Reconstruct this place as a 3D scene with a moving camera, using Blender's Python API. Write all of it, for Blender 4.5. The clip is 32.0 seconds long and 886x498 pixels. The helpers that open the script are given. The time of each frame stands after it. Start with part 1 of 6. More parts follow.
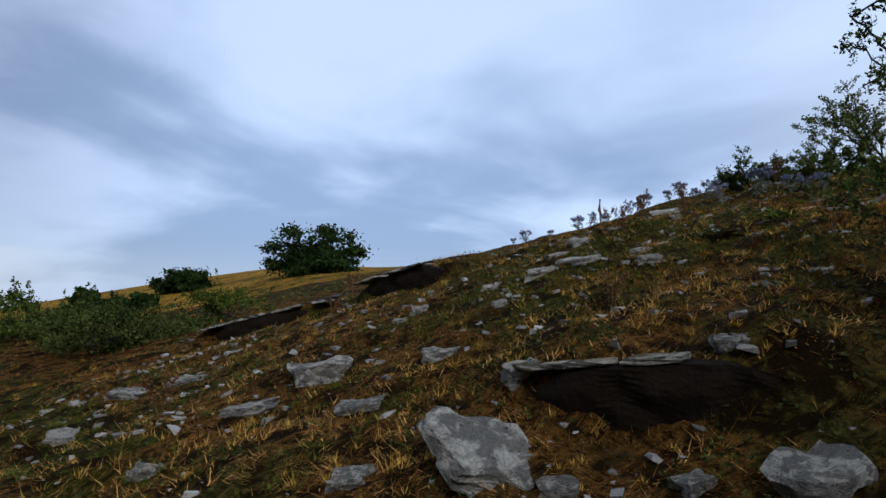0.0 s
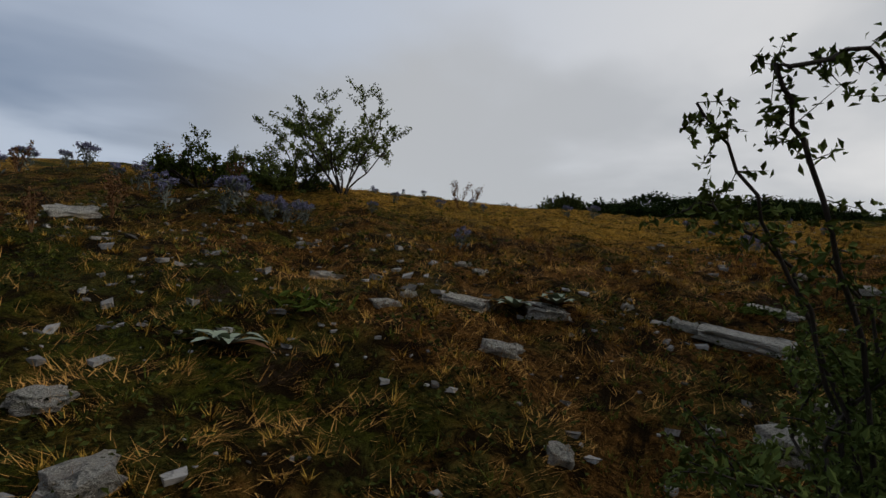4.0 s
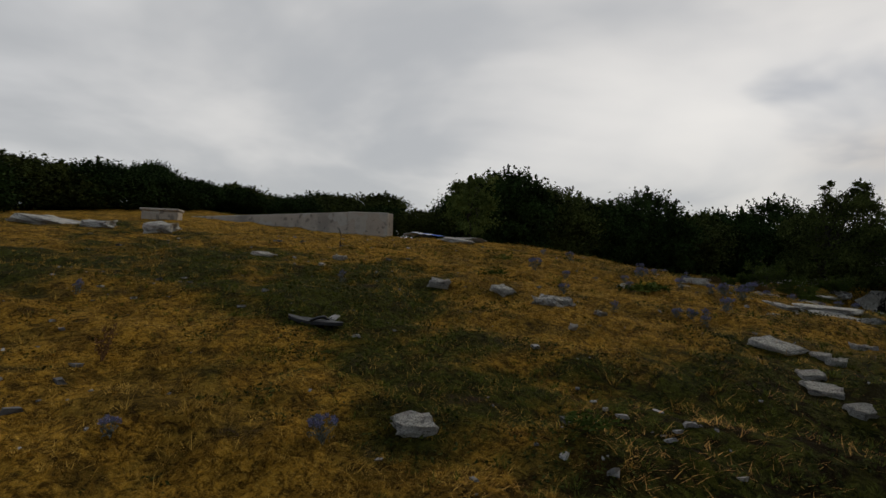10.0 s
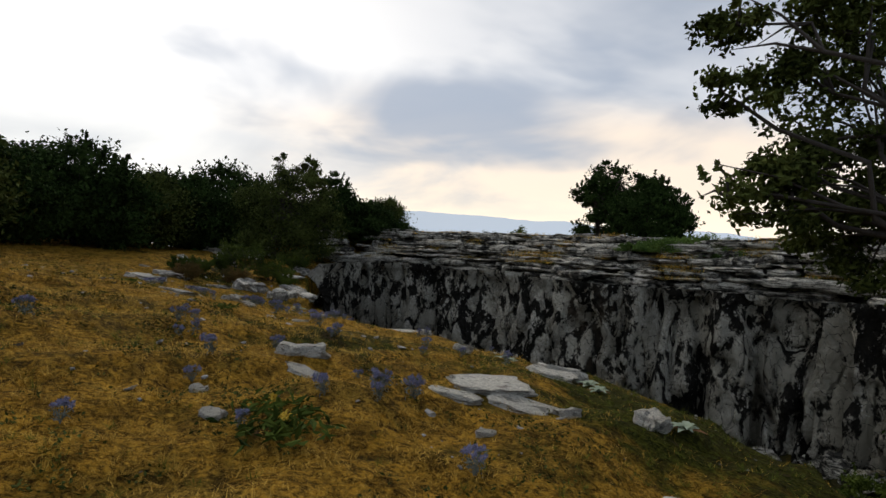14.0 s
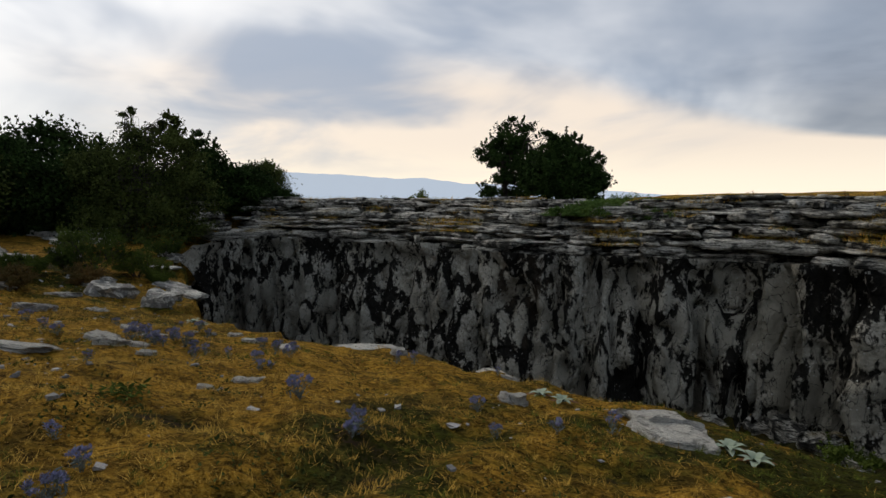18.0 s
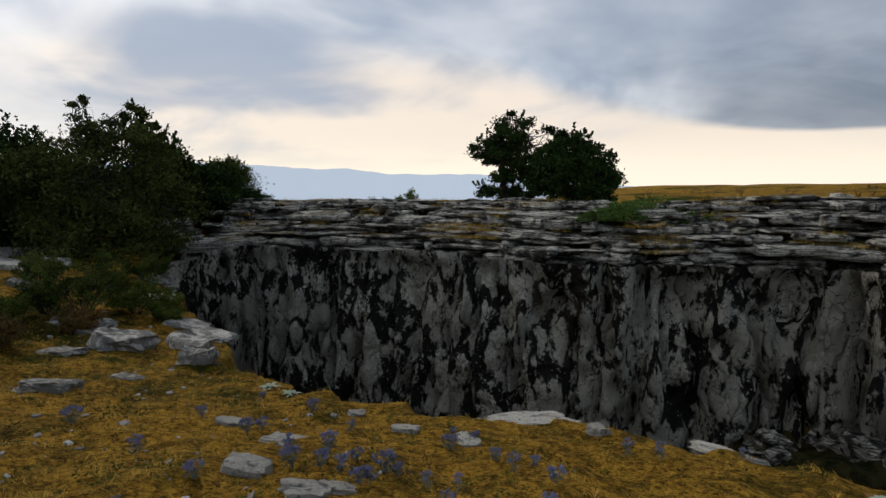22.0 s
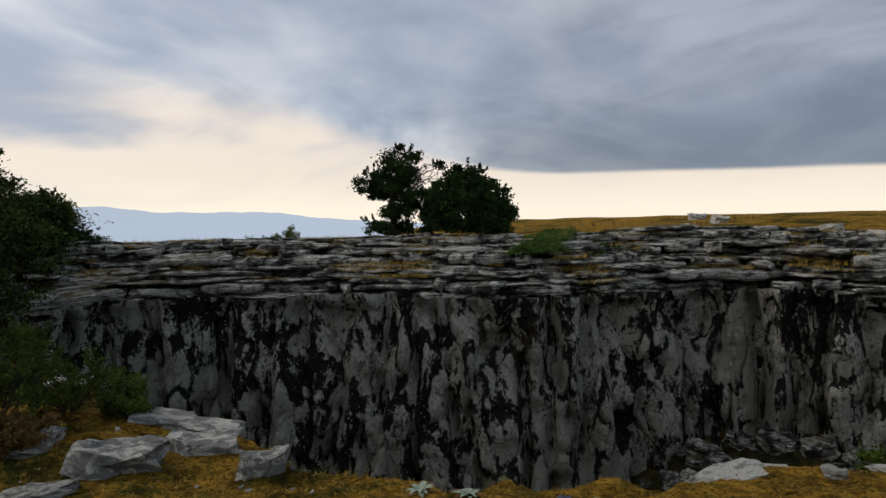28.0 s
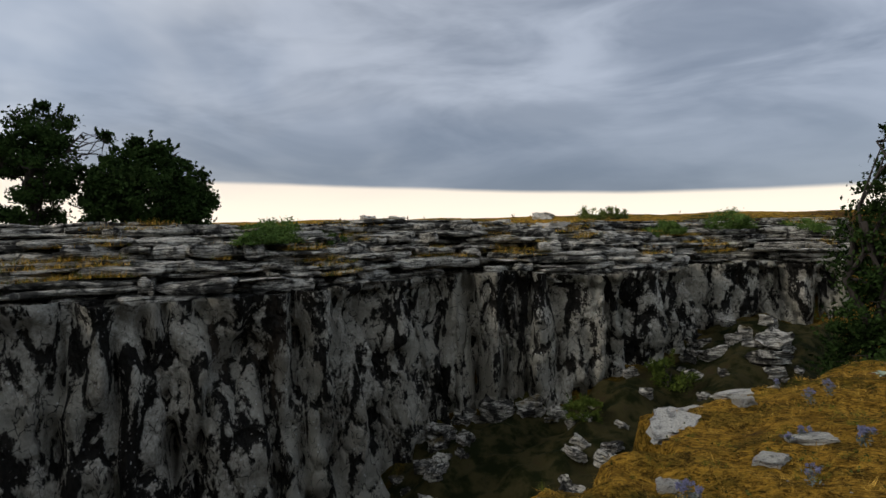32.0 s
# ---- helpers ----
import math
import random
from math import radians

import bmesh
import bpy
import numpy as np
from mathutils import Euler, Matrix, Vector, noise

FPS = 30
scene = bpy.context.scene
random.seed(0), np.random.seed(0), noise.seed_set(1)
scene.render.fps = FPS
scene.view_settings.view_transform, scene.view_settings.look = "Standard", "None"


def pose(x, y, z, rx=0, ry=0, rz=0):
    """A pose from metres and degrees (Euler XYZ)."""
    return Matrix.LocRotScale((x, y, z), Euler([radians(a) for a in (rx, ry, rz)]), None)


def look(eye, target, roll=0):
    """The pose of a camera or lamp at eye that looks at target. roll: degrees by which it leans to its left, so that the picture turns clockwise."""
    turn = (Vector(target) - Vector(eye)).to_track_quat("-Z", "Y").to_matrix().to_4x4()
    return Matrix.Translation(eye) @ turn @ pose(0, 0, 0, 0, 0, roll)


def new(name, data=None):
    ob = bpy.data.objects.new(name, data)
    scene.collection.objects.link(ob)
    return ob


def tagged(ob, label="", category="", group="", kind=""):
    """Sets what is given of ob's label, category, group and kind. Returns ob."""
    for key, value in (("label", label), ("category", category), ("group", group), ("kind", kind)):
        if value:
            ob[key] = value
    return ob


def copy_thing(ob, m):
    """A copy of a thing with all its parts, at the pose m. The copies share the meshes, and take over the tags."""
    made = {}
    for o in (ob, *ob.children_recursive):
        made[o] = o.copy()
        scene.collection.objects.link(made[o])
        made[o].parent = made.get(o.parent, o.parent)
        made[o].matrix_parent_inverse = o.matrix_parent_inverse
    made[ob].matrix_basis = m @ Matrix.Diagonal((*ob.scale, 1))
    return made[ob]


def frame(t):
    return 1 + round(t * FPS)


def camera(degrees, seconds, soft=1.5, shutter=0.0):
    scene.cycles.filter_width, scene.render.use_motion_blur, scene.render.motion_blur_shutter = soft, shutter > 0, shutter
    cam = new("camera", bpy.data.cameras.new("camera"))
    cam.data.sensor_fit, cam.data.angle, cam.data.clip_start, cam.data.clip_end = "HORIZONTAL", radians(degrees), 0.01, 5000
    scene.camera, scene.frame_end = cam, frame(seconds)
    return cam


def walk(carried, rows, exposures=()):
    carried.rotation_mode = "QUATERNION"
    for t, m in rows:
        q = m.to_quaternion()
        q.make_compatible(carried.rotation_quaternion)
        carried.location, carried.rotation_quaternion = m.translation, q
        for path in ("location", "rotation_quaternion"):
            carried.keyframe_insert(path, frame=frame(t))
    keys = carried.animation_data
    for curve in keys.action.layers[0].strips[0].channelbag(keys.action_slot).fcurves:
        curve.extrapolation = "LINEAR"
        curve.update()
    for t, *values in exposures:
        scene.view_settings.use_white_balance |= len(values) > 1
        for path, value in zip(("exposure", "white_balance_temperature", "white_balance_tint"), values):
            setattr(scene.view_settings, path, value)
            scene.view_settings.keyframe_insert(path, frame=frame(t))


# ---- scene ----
cam = camera(77.0, 32.0)
PATH = [
    (0, (-0.095, -1.714, 1.255), (-0.255, 0.272, 1.424), 1.2),
    (0.5, (-0.242, -1.485, 1.384), (-0.497, 0.484, 1.629), 0.5),
    (1, (-0.466, -1.111, 1.494), (-0.621, 0.841, 1.903), 1.0),
    (1.5, (-0.614, -0.688, 1.782), (-0.65, 1.278, 2.151), 1.2),
    (2, (-0.674, -0.402, 1.897), (-0.418, 1.554, 2.221), 0.9),
    (2.5, (-0.58, 0.079, 2.009), (0.017, 1.963, 2.317), 2.3),
    (3, (-0.415, 0.426, 2.115), (0.63, 2.112, 2.377), 3.0),
    (3.5, (0.0, 0.75, 2.15), (1.442, 2.126, 2.317), 5.4),
    (5.5, (1.734, 2.522, 2.858), (3.661, 3.025, 3.035), 3.6),
    (6, (2.22, 2.531, 3.037), (4.206, 2.426, 3.242), 3.9),
    (6.5, (2.804, 2.28, 3.18), (4.688, 1.632, 3.355), 2.7),
    (7, (3.383, 1.953, 3.266), (5.123, 0.978, 3.421), 2.4),
    (7.5, (3.836, 1.837, 3.42), (5.627, 0.964, 3.595), 2.7),
    (8, (4.477, 1.771, 3.736), (6.274, 0.924, 3.962), 2.2),
    (8.5, (5.016, 1.62, 3.9), (6.844, 0.834, 4.1), 2.4),
    (9, (5.637, 1.519, 4.139), (7.528, 0.888, 4.302), 3.0),
    (9.5, (6.218, 1.304, 4.123), (8.078, 0.572, 4.212), 2.2),
    (10, (6.869, 1.083, 4.519), (8.683, 0.242, 4.593), 1.6),
    (10.5, (7.486, 1.006, 4.705), (9.174, -0.062, 4.799), 1.8),
    (11, (8.109, 0.74, 4.904), (9.575, -0.618, 4.965), 1.8),
    (11.5, (8.777, 0.473, 5.02), (10.021, -1.093, 5.028), 1.6),
    (12, (9.324, 0.202, 5.136), (10.34, -1.52, 5.108), 1.4),
    (12.5, (9.829, -0.206, 5.263), (10.668, -2.019, 5.174), 1.7),
    (13, (10.295, -0.582, 5.32), (10.951, -2.47, 5.24), 1.5),
    (13.5, (10.719, -0.997, 5.412), (11.197, -2.939, 5.38), 1.7),
    (14, (11.163, -1.434, 5.529), (11.477, -3.408, 5.487), 2.3),
    (14.5, (11.488, -1.867, 5.58), (11.599, -3.863, 5.533), 2.2),
    (16.5, (12.373, -2.928, 5.838), (12.254, -4.921, 5.725), 0.4),
    (17, (12.66, -3.381, 5.895), (12.508, -5.372, 5.773), 0.5),
    (17.5, (12.979, -3.767, 5.887), (12.908, -5.761, 5.744), 0.1),
    (18, (13.214, -4.206, 5.86), (13.037, -6.19, 5.68), 0.3),
    (18.5, (13.414, -4.528, 5.953), (13.245, -6.515, 5.802), 0.2),
    (19, (13.691, -4.897, 5.965), (13.413, -6.869, 5.78), 0.5),
    (19.5, (14.105, -5.276, 5.951), (13.765, -7.234, 5.724), 0.6),
    (20, (14.518, -5.55, 6.047), (14.143, -7.505, 5.851), 0.3),
    (20.5, (14.872, -5.905, 6.054), (14.418, -7.844, 5.875), 0.6),
    (21, (15.302, -6.114, 6.202), (14.918, -8.068, 6.016), -0.2),
    (21.5, (15.723, -6.429, 6.229), (15.274, -8.37, 6.055), -0.1),
    (22, (16.12, -6.756, 6.305), (15.678, -8.695, 6.091), -0.2),
    (22.5, (16.572, -7.012, 6.322), (16.128, -8.941, 6.038), -0.3),
    (23, (16.959, -7.293, 6.33), (16.525, -9.223, 6.037), -0.7),
    (23.5, (17.389, -7.511, 6.441), (16.888, -9.427, 6.157), -0.4),
    (24, (17.776, -7.644, 6.565), (17.266, -9.565, 6.349), 0.2),
    (24.5, (18.16, -7.757, 6.558), (17.759, -9.71, 6.398), -0.2),
    (26.5, (19.206, -8.52, 6.463), (18.659, -10.428, 6.219), -2.1),
    (27, (19.447, -8.886, 6.387), (18.737, -10.748, 6.214), -1.3),
    (27.5, (19.748, -9.23, 6.327), (18.772, -10.97, 6.189), -1.5),
    (28, (19.645, -9.76, 6.287), (18.515, -11.408, 6.197), -1.1),
    (28.5, (19.995, -10.213, 6.242), (18.832, -11.838, 6.165), -1.0),
    (29, (20.088, -10.592, 6.161), (18.885, -12.188, 6.08), -1.1),
    (29.5, (20.104, -10.991, 6.089), (18.863, -12.558, 6.012), -1.7),
    (30, (20.544, -11.574, 6.039), (19.01, -12.855, 5.97), -0.8),
    (30.5, (20.652, -12.176, 5.899), (19.02, -13.331, 5.864), -0.8),
    (31, (20.691, -12.622, 5.754), (18.988, -13.671, 5.712), -1.0),
    (31.5, (20.518, -12.858, 5.717), (18.738, -13.769, 5.67), -1.4),
    (32, (20.088, -13.385, 5.609), (18.191, -14.014, 5.541), -0.8),
]
EXPOSURES = [(0, 0.12, 5700, 10), (1.0, -0.4, 5950, 10), (2.0, -0.72, 6250, 10), (3.0, -0.8, 6500, 10), (3.8, -0.6, 6600, 10), (5.5, 0.1, 6800, 10), (7.0, -0.05, 6800, 10), (9.0, -0.55, 6700, 10), (11.0, -0.6, 6800, 10), (12.5, -0.25, 6800, 10), (14, 0.05, 6700, 10), (17, -0.1, 6600, 10), (20, -0.08, 6500, 10), (22, -0.08, 6450, 10), (24, 0.12, 6400, 10), (28, -0.15, 6400, 10), (30, -0.25, 6400, 10), (32, 0.04, 6400, 10)]
walk(cam, [(t, look(eye, target, roll)) for t, eye, target, roll in PATH], EXPOSURES)

# ---- world, sun ----
SUN_AZ, SUN_EL = -62.0, 38.0          # degrees, from +x towards +y; behind thin cloud
world = bpy.data.worlds.new("overcast_sky")
scene.world = world
world.use_nodes = True


class Nodes:
    """Short hand for building node trees."""

    def __init__(self, tree):
        self.t = tree
        tree.nodes.clear()

    def n(self, kind, **kw):
        nd = self.t.nodes.new(kind)
        for k, v in kw.items():
            if k == "op":
                nd.operation = v
            elif k == "blend":
                nd.blend_type = v
        return nd

    def put(self, sock, v):
        if isinstance(v, bpy.types.NodeSocket):
            self.t.links.new(v, sock)
        elif isinstance(v, (tuple, list)) and sock.type == "RGBA" and len(v) == 3:
            sock.default_value = (*v, 1)
        else:
            sock.default_value = v

    def math(self, op, a, b=0.0, c=None, clamp=False):
        nd = self.n("ShaderNodeMath", op=op)
        nd.use_clamp = clamp
        self.put(nd.inputs[0], a)
        self.put(nd.inputs[1], b)
        if c is not None:
            self.put(nd.inputs[2], c)
        return nd.outputs[0]

    def ramp(self, v, lo, hi, a=0.0, b=1.0):
        nd = self.n("ShaderNodeMapRange")
        nd.interpolation_type = "SMOOTHSTEP"
        for i, x in enumerate((v, lo, hi, a, b)):
            self.put(nd.inputs[i], x)
        return nd.outputs[0]

    def mix(self, f, a, b, blend="MIX"):
        nd = self.n("ShaderNodeMix")
        nd.data_type, nd.blend_type = "RGBA", blend
        self.put(nd.inputs[0], f)
        self.put(nd.inputs[6], a)
        self.put(nd.inputs[7], b)
        return nd.outputs[2]

    def noise(self, vec, scale, detail=4.0, rough=0.55, dist=0.0, colour=False):
        nd = self.n("ShaderNodeTexNoise")
        if vec is not None:
            self.put(nd.inputs["Vector"], vec)
        nd.inputs["Scale"].default_value = scale
        nd.inputs["Detail"].default_value = detail
        nd.inputs["Roughness"].default_value = rough
        nd.inputs["Distortion"].default_value = dist
        return nd.outputs[1 if colour else 0]

    def mapping(self, vec, scale=(1, 1, 1), loc=(0, 0, 0), rot=(0, 0, 0)):
        nd = self.n("ShaderNodeMapping")
        self.put(nd.inputs[0], vec)
        nd.inputs["Location"].default_value = loc
        nd.inputs["Rotation"].default_value = rot
        nd.inputs["Scale"].default_value = scale
        return nd.outputs[0]

    def coord(self, which="Object"):
        return self.n("ShaderNodeTexCoord").outputs[which]

    def sep(self, v):
        nd = self.n("ShaderNodeSeparateXYZ")
        self.put(nd.inputs[0], v)
        return nd.outputs

    def comb(self, x, y, z):
        nd = self.n("ShaderNodeCombineXYZ")
        for i, v in enumerate((x, y, z)):
            self.put(nd.inputs[i], v)
        return nd.outputs[0]


def build_sky():
    k = Nodes(world.node_tree)
    way = k.coord("Generated")
    x, y, z = k.sep(way)
    up = k.math("MAXIMUM", z, 0.0)
    # cloud deck seen in perspective
    inv = k.math("DIVIDE", 1.0, k.math("ADD", up, 0.24))
    plane = k.comb(k.math("MULTIPLY", x, inv), k.math("MULTIPLY", y, inv), 0.0)
    big = k.noise(k.mapping(plane, (0.62, 0.62, 1), (3.1, 1.7, 0)), 1.0, 5.0, 0.5, 0.5)
    fine = k.noise(k.mapping(plane, (1.0, 1.0, 1), (7.3, 4.2, 0)), 1.5, 4.0, 0.45, 0.4)
    amount = k.math("ADD", k.math("MULTIPLY", big, 0.72), k.math("MULTIPLY", fine, 0.28))
    # towards the veiled sun
    sx, sy = math.cos(radians(SUN_AZ)), math.sin(radians(SUN_AZ))
    sun_side = k.math("ADD", k.math("MULTIPLY", x, sx), k.math("MULTIPLY", y, sy))
    bright = k.ramp(sun_side, -0.60, 0.60)
    dark_cloud = k.mix(bright, (0.33, 0.42, 0.58), (0.40, 0.475, 0.60))
    dark_cloud = k.mix(k.ramp(x, 0.25, 0.75), dark_cloud, (0.74, 0.77, 0.81))
    light_cloud = k.mix(bright, (0.70, 0.80, 0.97), (1.12, 1.12, 1.12))
    clouds = k.mix(k.ramp(amount, 0.41, 0.58), dark_cloud, light_cloud)
    # degrees round from the south-west, where the deck ends in a straight edge
    cx, sx2 = math.cos(radians(-130)), math.sin(radians(-130))
    ahead = k.math("ADD", k.math("MULTIPLY", x, cx), k.math("MULTIPLY", y, sx2))
    aside = k.math("SUBTRACT", k.math("MULTIPLY", y, cx), k.math("MULTIPLY", x, sx2))
    a = k.math("MULTIPLY", k.math("ARCTAN2", aside, ahead), 180 / math.pi)
    wob = k.math("SUBTRACT", big, 0.5)
    # the heavy slate bank west of south-west
    low = k.noise(k.mapping(way, (2.2, 2.2, 9.0), (1.3, 0.4, 2.2)), 1.0, 5.0, 0.55, 0.6)
    slate = k.mix(k.ramp(low, 0.36, 0.66), (0.165, 0.190, 0.240), (0.43, 0.465, 0.535))
    heavy = k.mix(k.ramp(z, 0.10, 0.22), k.mix(k.ramp(low, 0.3, 0.7), (0.135, 0.158, 0.205), (0.215, 0.240, 0.295)), slate)
    where = k.math("MULTIPLY", k.ramp(k.math("ADD", a, k.math("MULTIPLY", wob, 60.0)), 18.0, -10.0), k.ramp(a, -120.0, -75.0))
    clouds = k.mix(k.math("MULTIPLY", where, 0.78), clouds, heavy)
    # the grey upper deck between them
    upper = k.math("MULTIPLY", k.ramp(z, 0.15, 0.26), k.math("MULTIPLY", k.ramp(a, 72.0, 44.0), k.ramp(a, -25.0, 8.0)))
    deck_grey = k.mix(k.ramp(amount, 0.38, 0.62), (0.36, 0.42, 0.52), (0.74, 0.77, 0.83))
    clouds = k.mix(k.math("MULTIPLY", upper, 0.85), clouds, deck_grey)
    # bright, broken sky to the south round the veiled sun
    south = k.math("MULTIPLY", k.ramp(a, 24.0, 46.0), k.ramp(a, 105.0, 75.0))
    veil = k.mix(k.ramp(amount, 0.40, 0.60), (0.66, 0.70, 0.76), (1.10, 1.09, 1.07))
    clouds = k.mix(k.math("MULTIPLY", south, k.ramp(z, 0.34, 0.20, 0.25, 0.75)), clouds, veil)
    su = k.math("DIVIDE", k.math("SUBTRACT", a, 76.0), 26.0)
    sv = k.math("DIVIDE", k.math("SUBTRACT", z, 0.27), 0.14)
    sun_off = k.math("SQRT", k.math("ADD", k.math("MULTIPLY", su, su), k.math("MULTIPLY", sv, sv)))
    clouds = k.mix(k.ramp(sun_off, 1.2, 0.1, 0.0, 0.6), clouds, (1.45, 1.43, 1.40))
    # warm clear strip under the edge of the deck
    edge = k.math("ADD", k.math("ADD", k.ramp(a, -65.0, -8.0, -0.026, 0.0), k.ramp(a, -8.0, 36.0, 0.078, 0.19)), k.math("MULTIPLY", wob, k.ramp(a, -8.0, 30.0, 0.012, 0.20)))
    strip = k.ramp(z, edge, k.math("ADD", edge, k.ramp(a, -6.0, 30.0, 0.010, 0.08)), 1.0, 0.0)
    strip = k.math("MULTIPLY", strip, k.math("MULTIPLY", k.ramp(a, -105.0, -70.0), k.ramp(a, 78.0, 50.0)))
    glow = k.mix(k.ramp(z, 0.0, 0.10), (1.28, 1.15, 0.94), (1.10, 0.94, 0.78))
    scraps = k.math("MULTIPLY", k.ramp(low, 0.40, 0.62), k.ramp(a, 0.0, 22.0, 0.15, 0.9))
    glow = k.mix(k.math("MULTIPLY", scraps, k.ramp(z, 0.02, 0.08)), glow, (0.66, 0.66, 0.69))
    col = k.mix(strip, clouds, glow)
    # one blue-grey cloud in the bright south
    du = k.math("DIVIDE", k.math("SUBTRACT", a, 47.0), 21.0)
    dv = k.math("DIVIDE", k.math("SUBTRACT", z, 0.235), 0.088)
    far_off = k.math("SQRT", k.math("ADD", k.math("MULTIPLY", du, du), k.math("MULTIPLY", dv, dv)))
    far_off = k.math("ADD", far_off, k.math("MULTIPLY", k.math("SUBTRACT", fine, 0.5), 2.6))
    col = k.mix(k.ramp(far_off, 1.2, 0.45, 0.0, 0.9), col, (0.38, 0.45, 0.57))
    haze = k.mix(k.ramp(z, -0.02, 0.09, 0.5, 0.0), col, (0.60, 0.66, 0.74))
    col = k.mix(k.math("MULTIPLY", k.ramp(a, -105.0, -70.0), k.ramp(a, 95.0, 65.0)), haze, col)
    sky = k.n("ShaderNodeTexSky")
    sky.sky_type, sky.sun_disc = "NISHITA", False
    sky.sun_elevation, sky.sun_rotation = radians(SUN_EL), radians(90 - SUN_AZ)
    clear = k.n("ShaderNodeBackground")
    k.put(clear.inputs[0], sky.outputs[0])
    clear.inputs[1].default_value = 0.012
    deck = k.n("ShaderNodeBackground")
    k.put(deck.inputs[0], col)
    deck.inputs[1].default_value = SKY_STRENGTH
    both = k.n("ShaderNodeAddShader")
    k.t.links.new(clear.outputs[0], both.inputs[0])
    k.t.links.new(deck.outputs[0], both.inputs[1])
    out = k.n("ShaderNodeOutputWorld")
    k.t.links.new(both.outputs[0], out.inputs[0])


SKY_STRENGTH = 0.85
build_sky()
sun = new("sun", bpy.data.lights.new("sun", "SUN"))
sun.data.energy, sun.data.angle, sun.data.color = 1.3, radians(14), (1.0, 0.93, 0.84)
sun.matrix_world = look((40 * math.cos(radians(SUN_AZ)), 40 * math.sin(radians(SUN_AZ)), 40 * math.tan(radians(SUN_EL))), (0, 0, 0))

# ---- materials ----


def material(name, build, rough=0.9, spec=0.3):
    m = bpy.data.materials.new(name)
    m.use_nodes = True
    k = Nodes(m.node_tree)
    out = k.n("ShaderNodeOutputMaterial")
    b = k.n("ShaderNodeBsdfPrincipled")
    b.inputs["Roughness"].default_value = rough
    b.inputs["Specular IOR Level"].default_value = spec
    k.t.links.new(b.outputs[0], out.inputs[0])
    build(k, b)
    return m


def bump(k, b, height, strength, dist):
    nd = k.n("ShaderNodeBump")
    nd.inputs["Strength"].default_value = strength
    nd.inputs["Distance"].default_value = dist
    k.put(nd.inputs["Height"], height)
    k.put(b.inputs["Normal"], nd.outputs[0])


